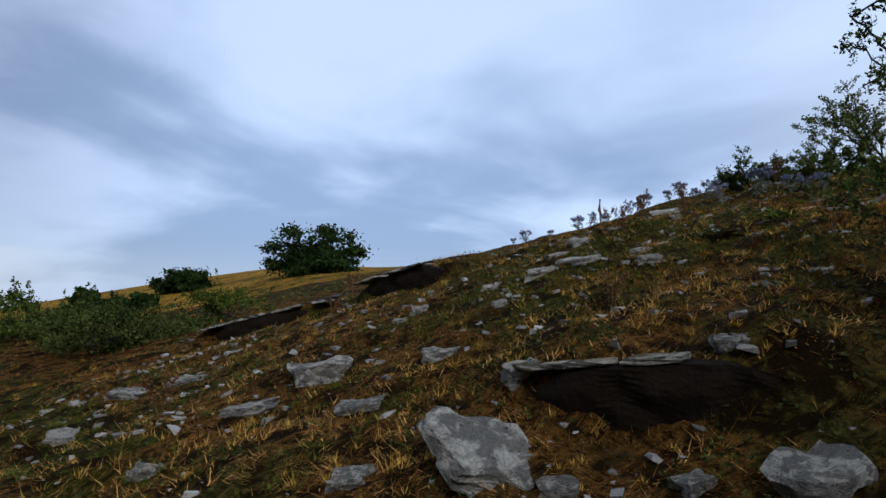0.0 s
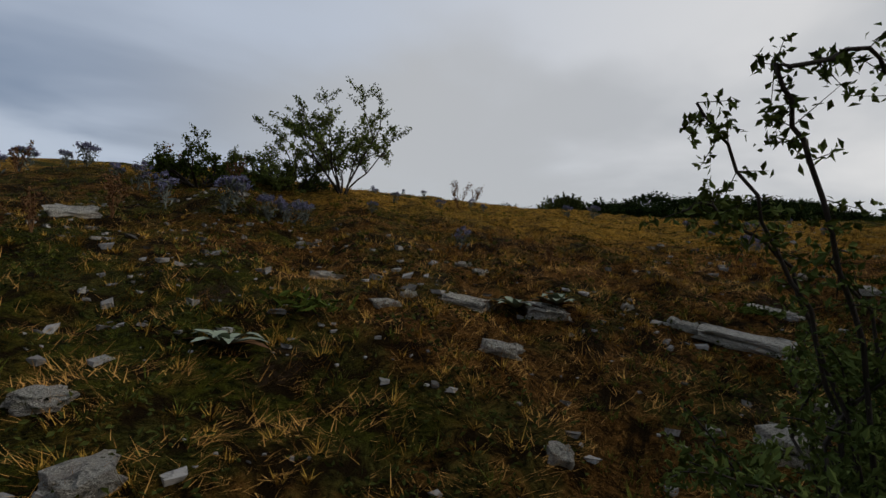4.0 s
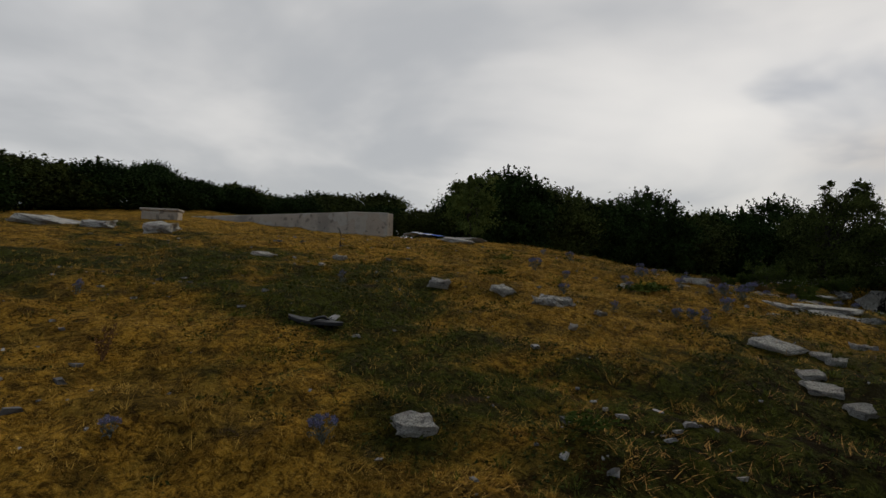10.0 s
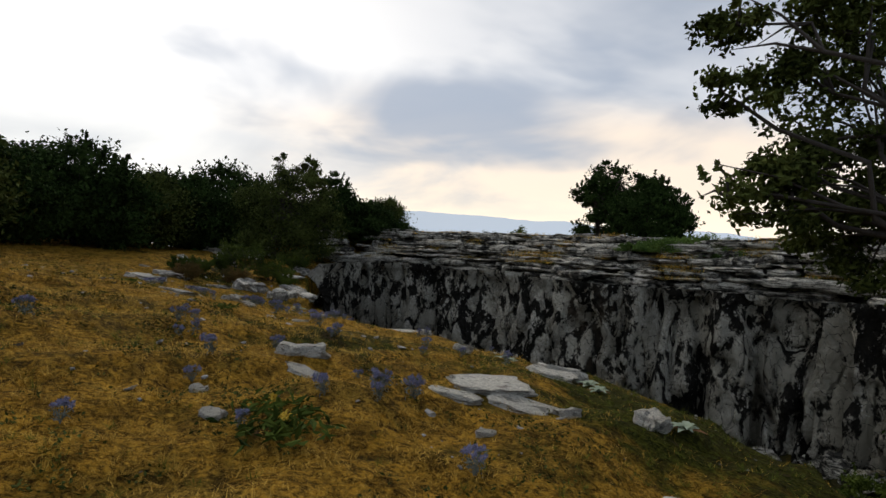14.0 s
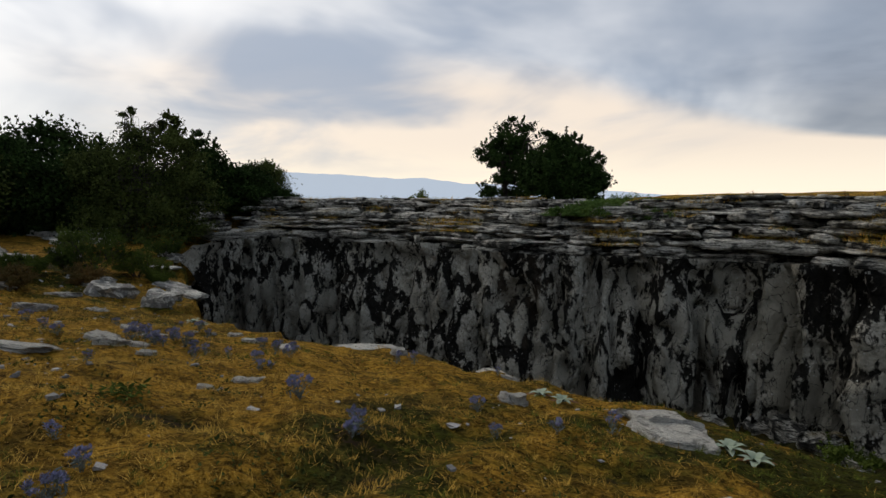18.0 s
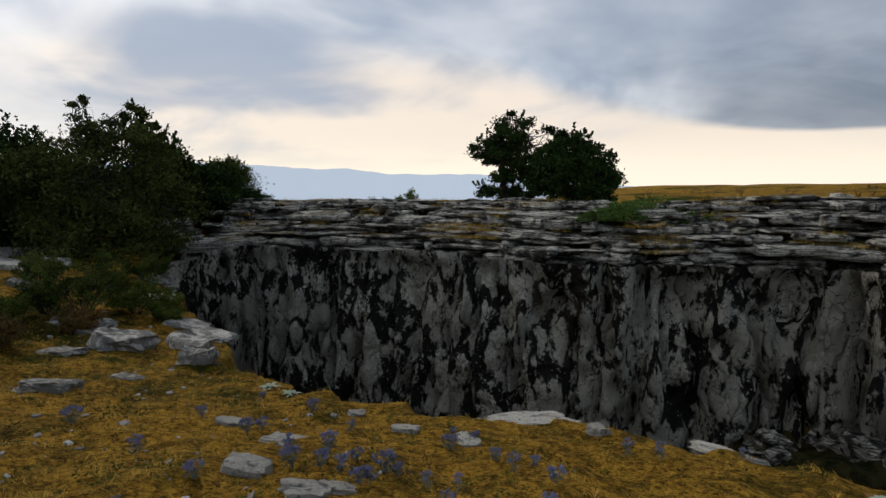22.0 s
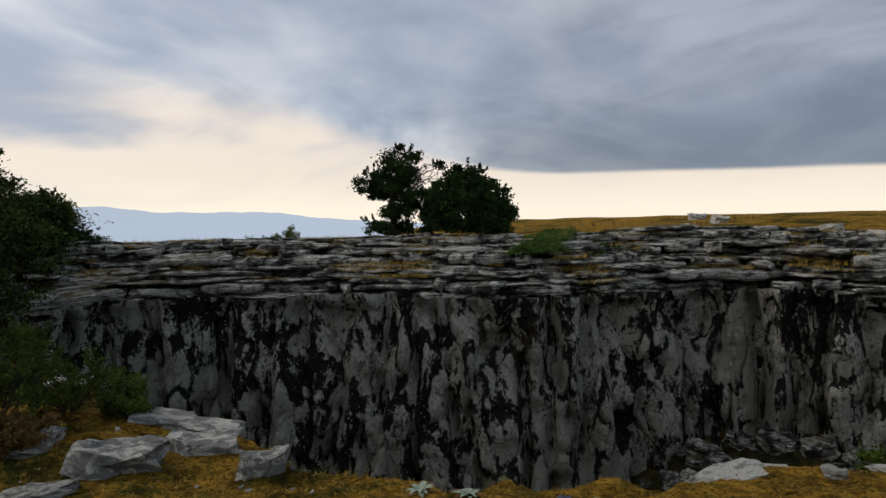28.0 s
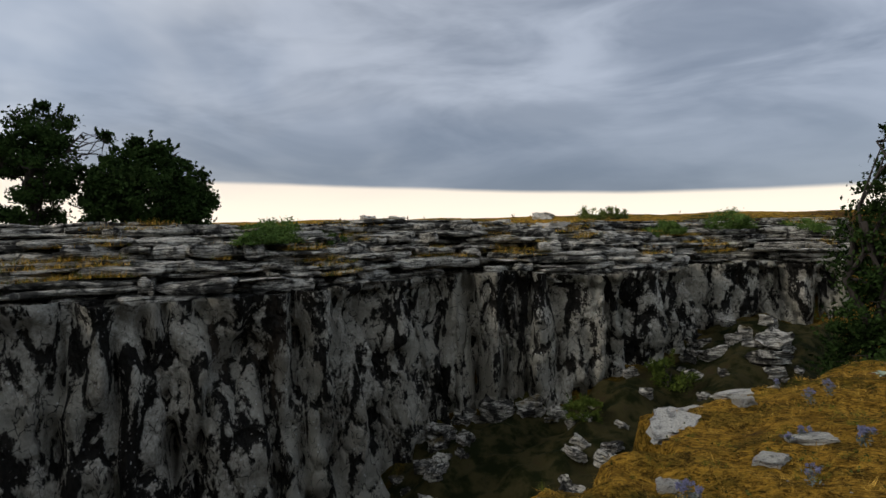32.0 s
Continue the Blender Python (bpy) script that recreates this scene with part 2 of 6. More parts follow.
def ground_look(k, b):
    p = k.n("ShaderNodeNewGeometry").outputs["Position"]
    broad = k.noise(p, 0.22, 3.0, 0.55)
    mid = k.noise(p, 1.6, 5.0, 0.6)
    straw = k.noise(k.mapping(p, (1, 1, 1), (4, 9, 2)), 14.0, 6.0, 0.7, 1.2)
    grain = k.noise(p, 70.0, 3.0, 0.7)
    tuft = k.noise(p, 4.2, 4.0, 0.6, 0.8)
    blade = k.noise(k.mapping(p, (1, 1, 1), (2, 5, 7)), 34.0, 4.0, 0.75, 2.0)
    dry = k.mix(k.ramp(straw, 0.36, 0.64), (0.065, 0.032, 0.004), (0.55, 0.295, 0.034))
    dry = k.mix(k.math("MULTIPLY", k.ramp(blade, 0.50, 0.70), 0.75), dry, (0.68, 0.42, 0.080))
    worn = k.n("ShaderNodeAttribute")
    worn.attribute_name = "worn"
    litter = k.mix(k.ramp(straw, 0.36, 0.64), (0.018, 0.009, 0.002), (0.200, 0.094, 0.022))
    litter = k.mix(k.math("MULTIPLY", k.ramp(blade, 0.52, 0.70), 0.6), litter, (0.56, 0.290, 0.075))
    dry = k.mix(k.ramp(worn.outputs["Fac"], 0.2, 0.95), dry, litter)
    green = k.mix(k.ramp(straw, 0.35, 0.65), (0.011, 0.015, 0.002), (0.080, 0.084, 0.010))
    green = k.mix(k.math("MULTIPLY", k.ramp(blade, 0.52, 0.72), 0.5), green, (0.155, 0.130, 0.024))
    lush = k.n("ShaderNodeAttribute")
    lush.attribute_name = "lush"
    where = k.math("ADD", k.math("MULTIPLY", broad, 0.62), k.math("MULTIPLY", mid, 0.38))
    where = k.math("ADD", where, k.math("MULTIPLY", lush.outputs["Fac"], 0.24))
    col = k.mix(k.ramp(where, 0.51, 0.61), dry, green)
    olive = k.mix(k.ramp(straw, 0.35, 0.65), (0.012, 0.014, 0.003), (0.100, 0.092, 0.020))
    patch = k.noise(k.mapping(p, (1, 1, 1), (6, 1, 3)), 1.1, 6.0, 0.68, 0.6)
    col = k.mix(k.math("MULTIPLY", k.ramp(patch, 0.49, 0.60), k.ramp(worn.outputs["Fac"], 0.2, 0.9, 0.5, 0.85)), col, olive)
    # soil between tufts and blades, its depth shade put into the colour as near-black
    shaded_gaps = k.mix(grain, (0.005, 0.003, 0.001), (0.032, 0.019, 0.006))
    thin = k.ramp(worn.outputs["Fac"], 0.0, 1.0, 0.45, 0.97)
    col = k.mix(k.math("MULTIPLY", k.ramp(tuft, 0.40, 0.53, 1.0, 0.0), thin), col, shaded_gaps)
    col = k.mix(k.math("MULTIPLY", k.ramp(blade, 0.30, 0.48, 1.0, 0.0), 0.75), col, shaded_gaps)
    # dark olive ground with the beech's and the pit's shade put into its colour
    ground_shade = k.n("ShaderNodeAttribute")
    ground_shade.attribute_name = "ground_shade"
    moss_or_shade = k.mix(k.ramp(mid, 0.4, 0.6), (0.012, 0.015, 0.005), (0.050, 0.043, 0.017))
    col = k.mix(ground_shade.outputs["Fac"], col, moss_or_shade)
    soil = k.mix(grain, (0.030, 0.019, 0.011), (0.070, 0.044, 0.026))
    bare = k.math("MULTIPLY", k.ramp(mid, 0.60, 0.72), k.ramp(straw, 0.42, 0.56))
    col = k.mix(bare, col, soil)
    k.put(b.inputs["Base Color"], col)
    h = k.math("ADD", k.math("ADD", k.math("MULTIPLY", straw, 0.7), tuft), k.math("ADD", k.math("MULTIPLY", grain, 0.2), k.math("MULTIPLY", blade, 0.5)))
    bump(k, b, h, 1.0, 0.09)


def cliff_look(k, b):
    p = k.n("ShaderNodeNewGeometry").outputs["Position"]
    warp = k.n("ShaderNodeVectorMath", op="SCALE")
    k.put(warp.inputs[0], k.noise(k.mapping(p, (1, 1, 0.6)), 0.9, 4.0, 0.6, colour=True))
    warp.inputs[3].default_value = 1.3
    q = k.n("ShaderNodeVectorMath")
    k.put(q.inputs[0], p)
    k.put(q.inputs[1], warp.outputs[0])
    cell = k.n("ShaderNodeTexVoronoi")
    cell.feature = "DISTANCE_TO_EDGE"
    k.put(cell.inputs["Vector"], k.mapping(q.outputs[0], (1.0, 1.0, 0.52)))
    cell.inputs["Scale"].default_value = 1.15
    tongue = cell.outputs[0]
    streak = k.noise(k.mapping(p, (1.0, 1.0, 0.45)), 0.75, 5.0, 0.58, 1.6)
    drip = k.noise(k.mapping(p, (1, 1, 0.34), (3, 8, 1)), 2.1, 4.0, 0.55, 1.0)
    blot = k.noise(p, 0.42, 3.0, 0.5)
    speck = k.noise(p, 9.0, 5.0, 0.7)
    fine = k.noise(p, 38.0, 4.0, 0.7)
    grey = k.mix(k.ramp(speck, 0.25, 0.75), (0.22, 0.205, 0.165), (0.66, 0.62, 0.52))
    grey = k.mix(k.ramp(blot, 0.35, 0.65), grey, (0.31, 0.29, 0.235))
    black = k.mix(speck, (0.003, 0.003, 0.003), (0.036, 0.033, 0.027))
    s = k.math("ADD", k.math("MULTIPLY", streak, 0.55), k.math("ADD", k.math("MULTIPLY", drip, 0.22), k.math("MULTIPLY", blot, 0.32)))
    s = k.math("ADD", s, k.ramp(tongue, 0.0, 0.20, -0.030, 0.055))
    ragged = k.noise(k.mapping(p, (1, 1, 0.6), (1, 2, 9)), 4.2, 6.0, 0.72, 0.6)
    s = k.math("ADD", s, k.math("ADD", k.math("MULTIPLY", speck, 0.13), k.math("MULTIPLY", ragged, 0.34)))
    col = k.mix(k.ramp(s, 0.752, 0.802), black, grey)
    vein = k.n("ShaderNodeTexVoronoi")
    vein.feature = "DISTANCE_TO_EDGE"
    k.put(vein.inputs["Vector"], k.mapping(q.outputs[0], (1.0, 1.0, 0.7), (5, 3, 2)))
    vein.inputs["Scale"].default_value = 2.3
    col = k.mix(k.math("MULTIPLY", k.ramp(vein.outputs[0], 0.0, 0.035, 1.0, 0.0), k.ramp(ragged, 0.42, 0.58)), col, (0.012, 0.012, 0.011))
    rust = k.math("MULTIPLY", k.ramp(k.noise(k.mapping(p, (1, 1, 0.35), (9, 2, 5)), 0.8, 4.0, 0.6), 0.58, 0.72), 0.5)
    col = k.mix(rust, col, (0.105, 0.080, 0.054))
    dots = k.n("ShaderNodeTexVoronoi")
    k.put(dots.inputs["Vector"], p)
    dots.inputs["Scale"].default_value = 7.0
    spot = k.math("ADD", dots.outputs["Distance"], k.math("MULTIPLY", speck, 0.16))
    lichen = k.math("MULTIPLY", k.ramp(spot, 0.20, 0.27, 1.0, 0.0), k.ramp(k.noise(p, 1.4, 3.0, 0.6), 0.48, 0.60))
    col = k.mix(k.math("MULTIPLY", lichen, 0.85), col, (0.62, 0.61, 0.56))
    k.put(b.inputs["Base Color"], col)
    h = k.math("ADD", k.math("MULTIPLY", ragged, 0.9), k.math("MULTIPLY", fine, 0.35))
    h = k.math("ADD", h, k.math("ADD", speck, k.math("MULTIPLY", k.ramp(tongue, 0.0, 0.15), 1.2)))
    bump(k, b, k.math("ADD", h, drip), 0.95, 0.16)


def rock_look(k, b, bare=0.53):
    p = k.coord("Object")
    r = k.n("ShaderNodeObjectInfo").outputs["Random"]
    shift = k.math("MULTIPLY", r, 37.0)
    q = k.n("ShaderNodeVectorMath")
    k.put(q.inputs[0], p)
    k.put(q.inputs[1], k.comb(shift, shift, shift))
    p = q.outputs[0]
    blot = k.noise(p, 3.2, 5.0, 0.62, 0.6)
    speck = k.noise(p, 22.0, 5.0, 0.7)
    pits = k.noise(p, 9.0, 3.0, 0.6)
    pale = k.mix(k.ramp(speck, 0.3, 0.7), (0.36, 0.338, 0.285), (0.76, 0.72, 0.62))
    pale = k.mix(k.math("MULTIPLY", r, 0.4), pale, (0.38, 0.36, 0.32))
    dark = k.mix(speck, (0.040, 0.039, 0.037), (0.15, 0.146, 0.136))
    col = k.mix(k.math("MULTIPLY", k.ramp(blot, bare, bare + 0.13), 0.75), pale, dark)
    col = k.mix(k.math("MULTIPLY", k.ramp(pits, 0.62, 0.70), 0.85), col, (0.035, 0.034, 0.032))
    pinkish = k.math("MULTIPLY", k.ramp(k.noise(p, 2.0, 2.0), 0.56, 0.70), 0.35)
    col = k.mix(pinkish, col, (0.33, 0.25, 0.22))
    k.put(b.inputs["Base Color"], col)
    bump(k, b, k.math("ADD", speck, k.math("ADD", blot, pits)), 1.0, 0.05)


def ledge_look(k, b):
    p = k.n("ShaderNodeNewGeometry").outputs["Position"]
    r = k.n("ShaderNodeObjectInfo").outputs["Random"]
    bed = k.noise(k.mapping(p, (1, 1, 5.0)), 1.3, 5.0, 0.65, 0.8)
    speck = k.noise(p, 14.0, 6.0, 0.75)
    blot = k.noise(p, 1.9, 5.0, 0.65, 0.8)
    pale = k.mix(k.ramp(speck, 0.3, 0.7), (0.27, 0.252, 0.208), (0.72, 0.675, 0.575))
    dark = k.mix(speck, (0.010, 0.010, 0.009), (0.085, 0.080, 0.070))
    f = k.math("ADD", k.math("MULTIPLY", bed, 0.40), k.math("ADD", k.math("MULTIPLY", blot, 0.55), k.math("MULTIPLY", r, 0.07)))
    f = k.math("ADD", f, k.math("MULTIPLY", speck, 0.14))
    col = k.mix(k.ramp(f, 0.55, 0.655), pale, dark)
    parting = k.noise(k.mapping(p, (0.55, 0.55, 11.0), (2, 7, 4)), 1.4, 4.0, 0.6, 0.25)
    thin = k.ramp(k.math("ABSOLUTE", k.math("SUBTRACT", parting, 0.5)), 0.012, 0.045, 1.0, 0.0)
    col = k.mix(k.math("MULTIPLY", thin, 0.8), col, (0.008, 0.008, 0.007))
    moss_or_shade = k.ramp(k.noise(p, 0.55, 3.0, 0.6), 0.58, 0.68, 0.0, 0.6)
    up = k.sep(k.n("ShaderNodeNewGeometry").outputs["Normal"])[2]
    col = k.mix(k.math("MULTIPLY", moss_or_shade, k.ramp(up, 0.5, 0.9)), col, (0.16, 0.115, 0.035))
    k.put(b.inputs["Base Color"], col)
    h = k.math("ADD", k.math("MULTIPLY", bed, 1.2), k.math("ADD", speck, blot))
    bump(k, b, k.math("SUBTRACT", h, k.math("MULTIPLY", thin, 0.8)), 1.0, 0.09)


def concrete_look(k, b):
    p = k.coord("Object")
    blot = k.noise(p, 1.1, 5.0, 0.6)
    speck = k.noise(p, 30.0, 4.0, 0.7)
    stones = k.noise(p, 5.0, 3.0, 0.5)
    col = k.mix(speck, (0.30, 0.255, 0.20), (0.52, 0.45, 0.36))
    col = k.mix(k.math("MULTIPLY", k.ramp(blot, 0.5, 0.7), 0.6), col, (0.17, 0.16, 0.14))
    col = k.mix(k.math("MULTIPLY", k.ramp(stones, 0.58, 0.64), 0.6), col, (0.12, 0.105, 0.085))
    patch = k.ramp(k.noise(k.mapping(p, (1, 1, 1), (3, 1, 7)), 1.9, 2.0, 0.4), 0.56, 0.60)
    col = k.mix(k.math("MULTIPLY", patch, 0.7), col, (0.44, 0.41, 0.35))
    k.put(b.inputs["Base Color"], col)
    bump(k, b, k.math("ADD", speck, stones), 0.5, 0.02)


def leafy(name, low, high, spread=0.5, trans=0.25):
    def build(k, b):
        isl = k.n("ShaderNodeNewGeometry").outputs["Random Per Island"]
        p = k.n("ShaderNodeNewGeometry").outputs["Position"]
        n = k.noise(p, 1.3, 2.0)
        f = k.math("ADD", k.math("MULTIPLY", isl, spread), k.math("MULTIPLY", k.ramp(n, 0.35, 0.65), 1 - spread))
        k.put(b.inputs["Base Color"], k.mix(f, low, high))
        b.inputs["Transmission Weight"].default_value = 0.0
        b.inputs["Subsurface Weight"].default_value = 0.0
    return material(name, build, 0.85, 0.03)


def bark_look(k, b):
    p = k.coord("Object")
    v = k.noise(k.mapping(p, (1, 1, 0.2)), 26.0, 5.0, 0.7)
    k.put(b.inputs["Base Color"], k.mix(v, (0.014, 0.012, 0.010), (0.075, 0.063, 0.053)))
    bump(k, b, v, 0.8, 0.02)


def hazed_hill_look(k, b):
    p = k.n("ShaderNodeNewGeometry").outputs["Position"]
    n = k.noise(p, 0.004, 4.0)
    # distance haze put in as bluish colours and an even pale glow
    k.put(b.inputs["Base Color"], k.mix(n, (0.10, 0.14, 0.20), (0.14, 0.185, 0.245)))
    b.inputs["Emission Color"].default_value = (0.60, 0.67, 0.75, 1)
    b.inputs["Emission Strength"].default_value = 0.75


M_GROUND = material("dry_meadow", ground_look, 0.95, 0.03)
M_CLIFF = material("streaked_limestone", cliff_look, 0.9, 0.05)
M_ROCK = material("weathered_limestone", rock_look, 0.9, 0.10)
M_LICHEN = material("lichen_grey_limestone", lambda k, b: rock_look(k, b, 0.42), 0.9, 0.10)
M_LEDGE = material("bedded_limestone", ledge_look, 0.9, 0.05)
M_CONCRETE = material("old_concrete", concrete_look, 0.92, 0.2)
M_BARK = material("bark", bark_look, 0.95, 0.15)
M_BEECH = leafy("beech_leaves", (0.002, 0.005, 0.001), (0.042, 0.074, 0.018))
M_OAK = leafy("oak_leaves", (0.004, 0.009, 0.002), (0.100, 0.122, 0.030))
M_ROSE = leafy("rose_leaves", (0.045, 0.070, 0.018), (0.160, 0.195, 0.048))
M_SHRUB = leafy("shrub_leaves", (0.014, 0.028, 0.005), (0.100, 0.128, 0.022))
M_RUSTY = leafy("rusty_leaves", (0.050, 0.050, 0.018), (0.200, 0.110, 0.035))
M_STRAW = leafy("straw_blades", (0.085, 0.040, 0.005), (0.76, 0.460, 0.085), 0.85)
M_HAY = leafy("hay_blades", (0.085, 0.034, 0.007), (0.90, 0.490, 0.130), 0.9)
M_GRASS = leafy("green_blades", (0.026, 0.040, 0.006), (0.165, 0.180, 0.028), 0.7)
M_HERB = leafy("herb_leaves", (0.012, 0.018, 0.004), (0.085, 0.095, 0.022), 0.7)
M_THISTLE = leafy("thistle_heads", (0.10, 0.105, 0.155), (0.27, 0.265, 0.41), 0.7)
M_THSTEM = leafy("thistle_stems", (0.075, 0.090, 0.075), (0.200, 0.215, 0.190), 0.7)
M_BROWN = leafy("dead_brown", (0.070, 0.036, 0.018), (0.215, 0.112, 0.050), 0.7)
M_MULLEIN = leafy("felted_leaves", (0.175, 0.215, 0.150), (0.330, 0.375, 0.275), 0.7)
M_FAR = material("glow_hazed_hills", hazed_hill_look, 1.0, 0.0)

# ---- mesh helpers ----


def mesh_object(name, verts, faces, mat, parent=None, label="", smooth=True):
    me = bpy.data.meshes.new(name)
    me.from_pydata(verts if isinstance(verts, list) else verts.tolist(), [], faces if isinstance(faces, list) else faces.tolist())
    me.materials.append(mat)
    if smooth:
        me.polygons.foreach_set("use_smooth", [True] * len(me.polygons))
    me.update()
    ob = new(name, me)
    if parent is not None:
        ob.parent = parent
    if label:
        ob["label"] = label
    return ob


def thing(name, place, label, category, group="", turn=0.0):
    ob = new(name)
    ob.matrix_world = pose(*place, 0, 0, turn)
    ob.empty_display_size = 0.2
    return tagged(ob, label, category, group)


WAVES = np.random.default_rng(5)
WAVE = [(WAVES.uniform(0, 6.28), WAVES.uniform(0, 6.28)) for _ in range(48)]


def ripple(x, y, scale, n=9, first=0):
    """Smooth uneven field of about -1..1 with features of about that size in metres."""
    out = np.zeros_like(x)
    for i in range(n):
        a, ph = WAVE[(first + i) % 48]
        f = 2 * math.pi / scale * (0.6 + 0.9 * ((i * 0.618) % 1))
        out = out + np.sin((x * math.cos(a) + y * math.sin(a)) * f + ph)
    return out / math.sqrt(n) / 1.2


# ---- the lie of the land ----
HILL = (3.332, 0.847, -0.147, 0.153, -0.004, 3.13, -0.403, -0.293, -0.158, -1.152, -0.341, -0.03, -0.418, 0.234, 0.386)
MOUNDS = [(-0.5, -1.6, 2.4, -0.62), (1, 4, 3, 0.37), (6.5, 2, 3, 0.07), (9, -7.5, 3.2, 0.66), (10.5, -4.5, 3, -0.14), (18.2, -16, 3, -0.43),
          (18, -6.5, 3, 0.25), (8.5, 8, 4, -0.22), (17, 3.5, 5, -0.42), (6, 7.3, 2.4, 0.04), (0.6, 5.8, 1.8, 0.14), (2.6, 5.6, 2.0, -0.04), (0, 36, 10, -0.48), (6, 26, 6, -0.26), (4.5, 9.0, 2.0, 0.35),
          (13, 6, 3.0, -0.07), (11, 12, 4, -0.17), (4, 15, 4, 0.09), (1.2, 3.2, 1.4, 0.08), (-12, 50, 12, -0.28), (-38, 60, 14, 0.28), (-20, 20, 8, -0.58), (-8, 12, 6, 0.63), (15, -13, 3, -0.1), (21, -12.5, 3, -0.13),
          (10, 2.5, 3, -0.4), (25, -28, 8, 0.55), (13, -9, 3, -0.09), (3, 1, 3, -0.38)]
NEAR_RIM = [(3.2, -5.6), (6.0, -6.2), (8.2, -7.0), (8.8, -9.1), (10.0, -10.4), (11.6, -11.7), (13.2, -13.2), (14.9, -13.3), (16.0, -14.3), (17.2, -15.6),
            (17.7, -17.6), (18.9, -19.6), (20.0, -22.5)]
FAR_RIM = [(20.8, -24.6), (21.6, -27.4), (20.6, -30.0), (18.0, -30.0), (15.4, -28.8), (13.2, -27.2), (10.8, -24.7), (8.6, -22.4), (6.9, -21.0), (5.4, -20.6), (3.6, -20.4),
           (2.2, -19.4), (1.6, -17.6), (1.2, -15.6), (0.2, -13.6), (-1.6, -12.6), (-3.6, -11.4), (-5.2, -9.4), (-5.6, -7.0), (-5.0, -5.0)]
PIT = NEAR_RIM + FAR_RIM


def sat(u, s):
    return u / np.sqrt(1 + (u / s) ** 2)


def smooth01(v, lo, hi):
    t = np.clip((v - lo) / (hi - lo), 0, 1)
    return t * t * (3 - 2 * t)


def hill(x, y):
    a, b = sat(x - 8, 24) / 10, sat(y + 1, 24) / 10
    out, n = np.zeros_like(x), 0
    for i in range(5):
        for j in range(5 - i):
            out = out + HILL[n] * a ** i * b ** j
            n += 1
    aside = np.clip((x + 0.1) * -0.951 + (y + 1.7) * -0.309, 0, None)
    out = out - 0.235 * sat(aside, 1500) * smooth01(y, 4, 18) * smooth01(np.hypot(x, y), 10, 24)
    for cx, cy, r, h in MOUNDS:
        out = out + h * np.exp(-((x - cx) ** 2 + (y - cy) ** 2) / (2 * r * r))
    return out


def plateau(x, y):
    west = np.log1p(np.exp(np.clip(2 - x, -30, 30)))
    return 5.64 - 0.30 * smooth01(x, -1, 9) + 0.036 * sat(west, 70) + 0.12 * ripple(x, y, 9.0, first=20)


def pit_side(x, y):
    """Metres inside the pit's edge (positive inside)."""
    pts = np.array(PIT)
    best, inside = np.full(x.shape, 1e9), np.zeros(x.shape, bool)
    for (ax, ay), (bx, by) in zip(pts, np.roll(pts, -1, 0)):
        dx, dy = bx - ax, by - ay
        t = np.clip(((x - ax) * dx + (y - ay) * dy) / (dx * dx + dy * dy), 0, 1)
        best = np.minimum(best, np.hypot(x - ax - t * dx, y - ay - t * dy))
        cross = ((ay > y) != (by > y)) & (x < (bx - ax) * (y - ay) / (by - ay + 1e-12) + ax)
        inside ^= cross
    return np.where(inside, best, -best)


def pit_floor(x, y):
    along = (x - 8) * 0.75 + (y + 16) * -0.66          # grows to the deep south-east end
    z = -0.9 - 0.22 * np.clip(along, -16, 14) - 0.25 * np.clip(along, 0, 14)
    z = np.minimum(z, 1.9)
    return z + 0.22 * ripple(x, y, 3.0, first=11) + 0.1 * ripple(x, y, 1.1, first=30)


BANKS = (((-0.02, 1.36), (1.36, 0.76), 0.20), ((-3.9, 5.4), (-2.2, 5.6), 0.17), ((-1.95, 5.9), (-0.5, 4.9), 0.26))


def bank_rise(x, y):
    out = np.zeros_like(x)
    for (ax, ay), (bx, by), h in BANKS:
        n = math.hypot(bx - ax, by - ay)
        ux, uy = (bx - ax) / n, (by - ay) / n
        u = (x - (ax + bx) / 2) * ux + (y - (ay + by) / 2) * uy
        v = (y - (ay + by) / 2) * ux - (x - (ax + bx) / 2) * uy
        out = out + h * smooth01(v, 0.02, 0.16) * (1 - smooth01(v, 0.35, 1.5)) * (1 - smooth01(np.abs(u), n / 2 - 0.25, n / 2 + 0.25))
    return out


def worn_turf(x, y):
    """One on the tussocky first slope, less on the grazed meadow."""
    return 0.12 + 0.88 * (1 - smooth01(x + 0.6 * np.clip(y, -2, 9), 7.0, 10.5)) * smooth01(y, -5.5, -3.0) * (1 - smooth01(np.hypot(x, y), 14, 24))


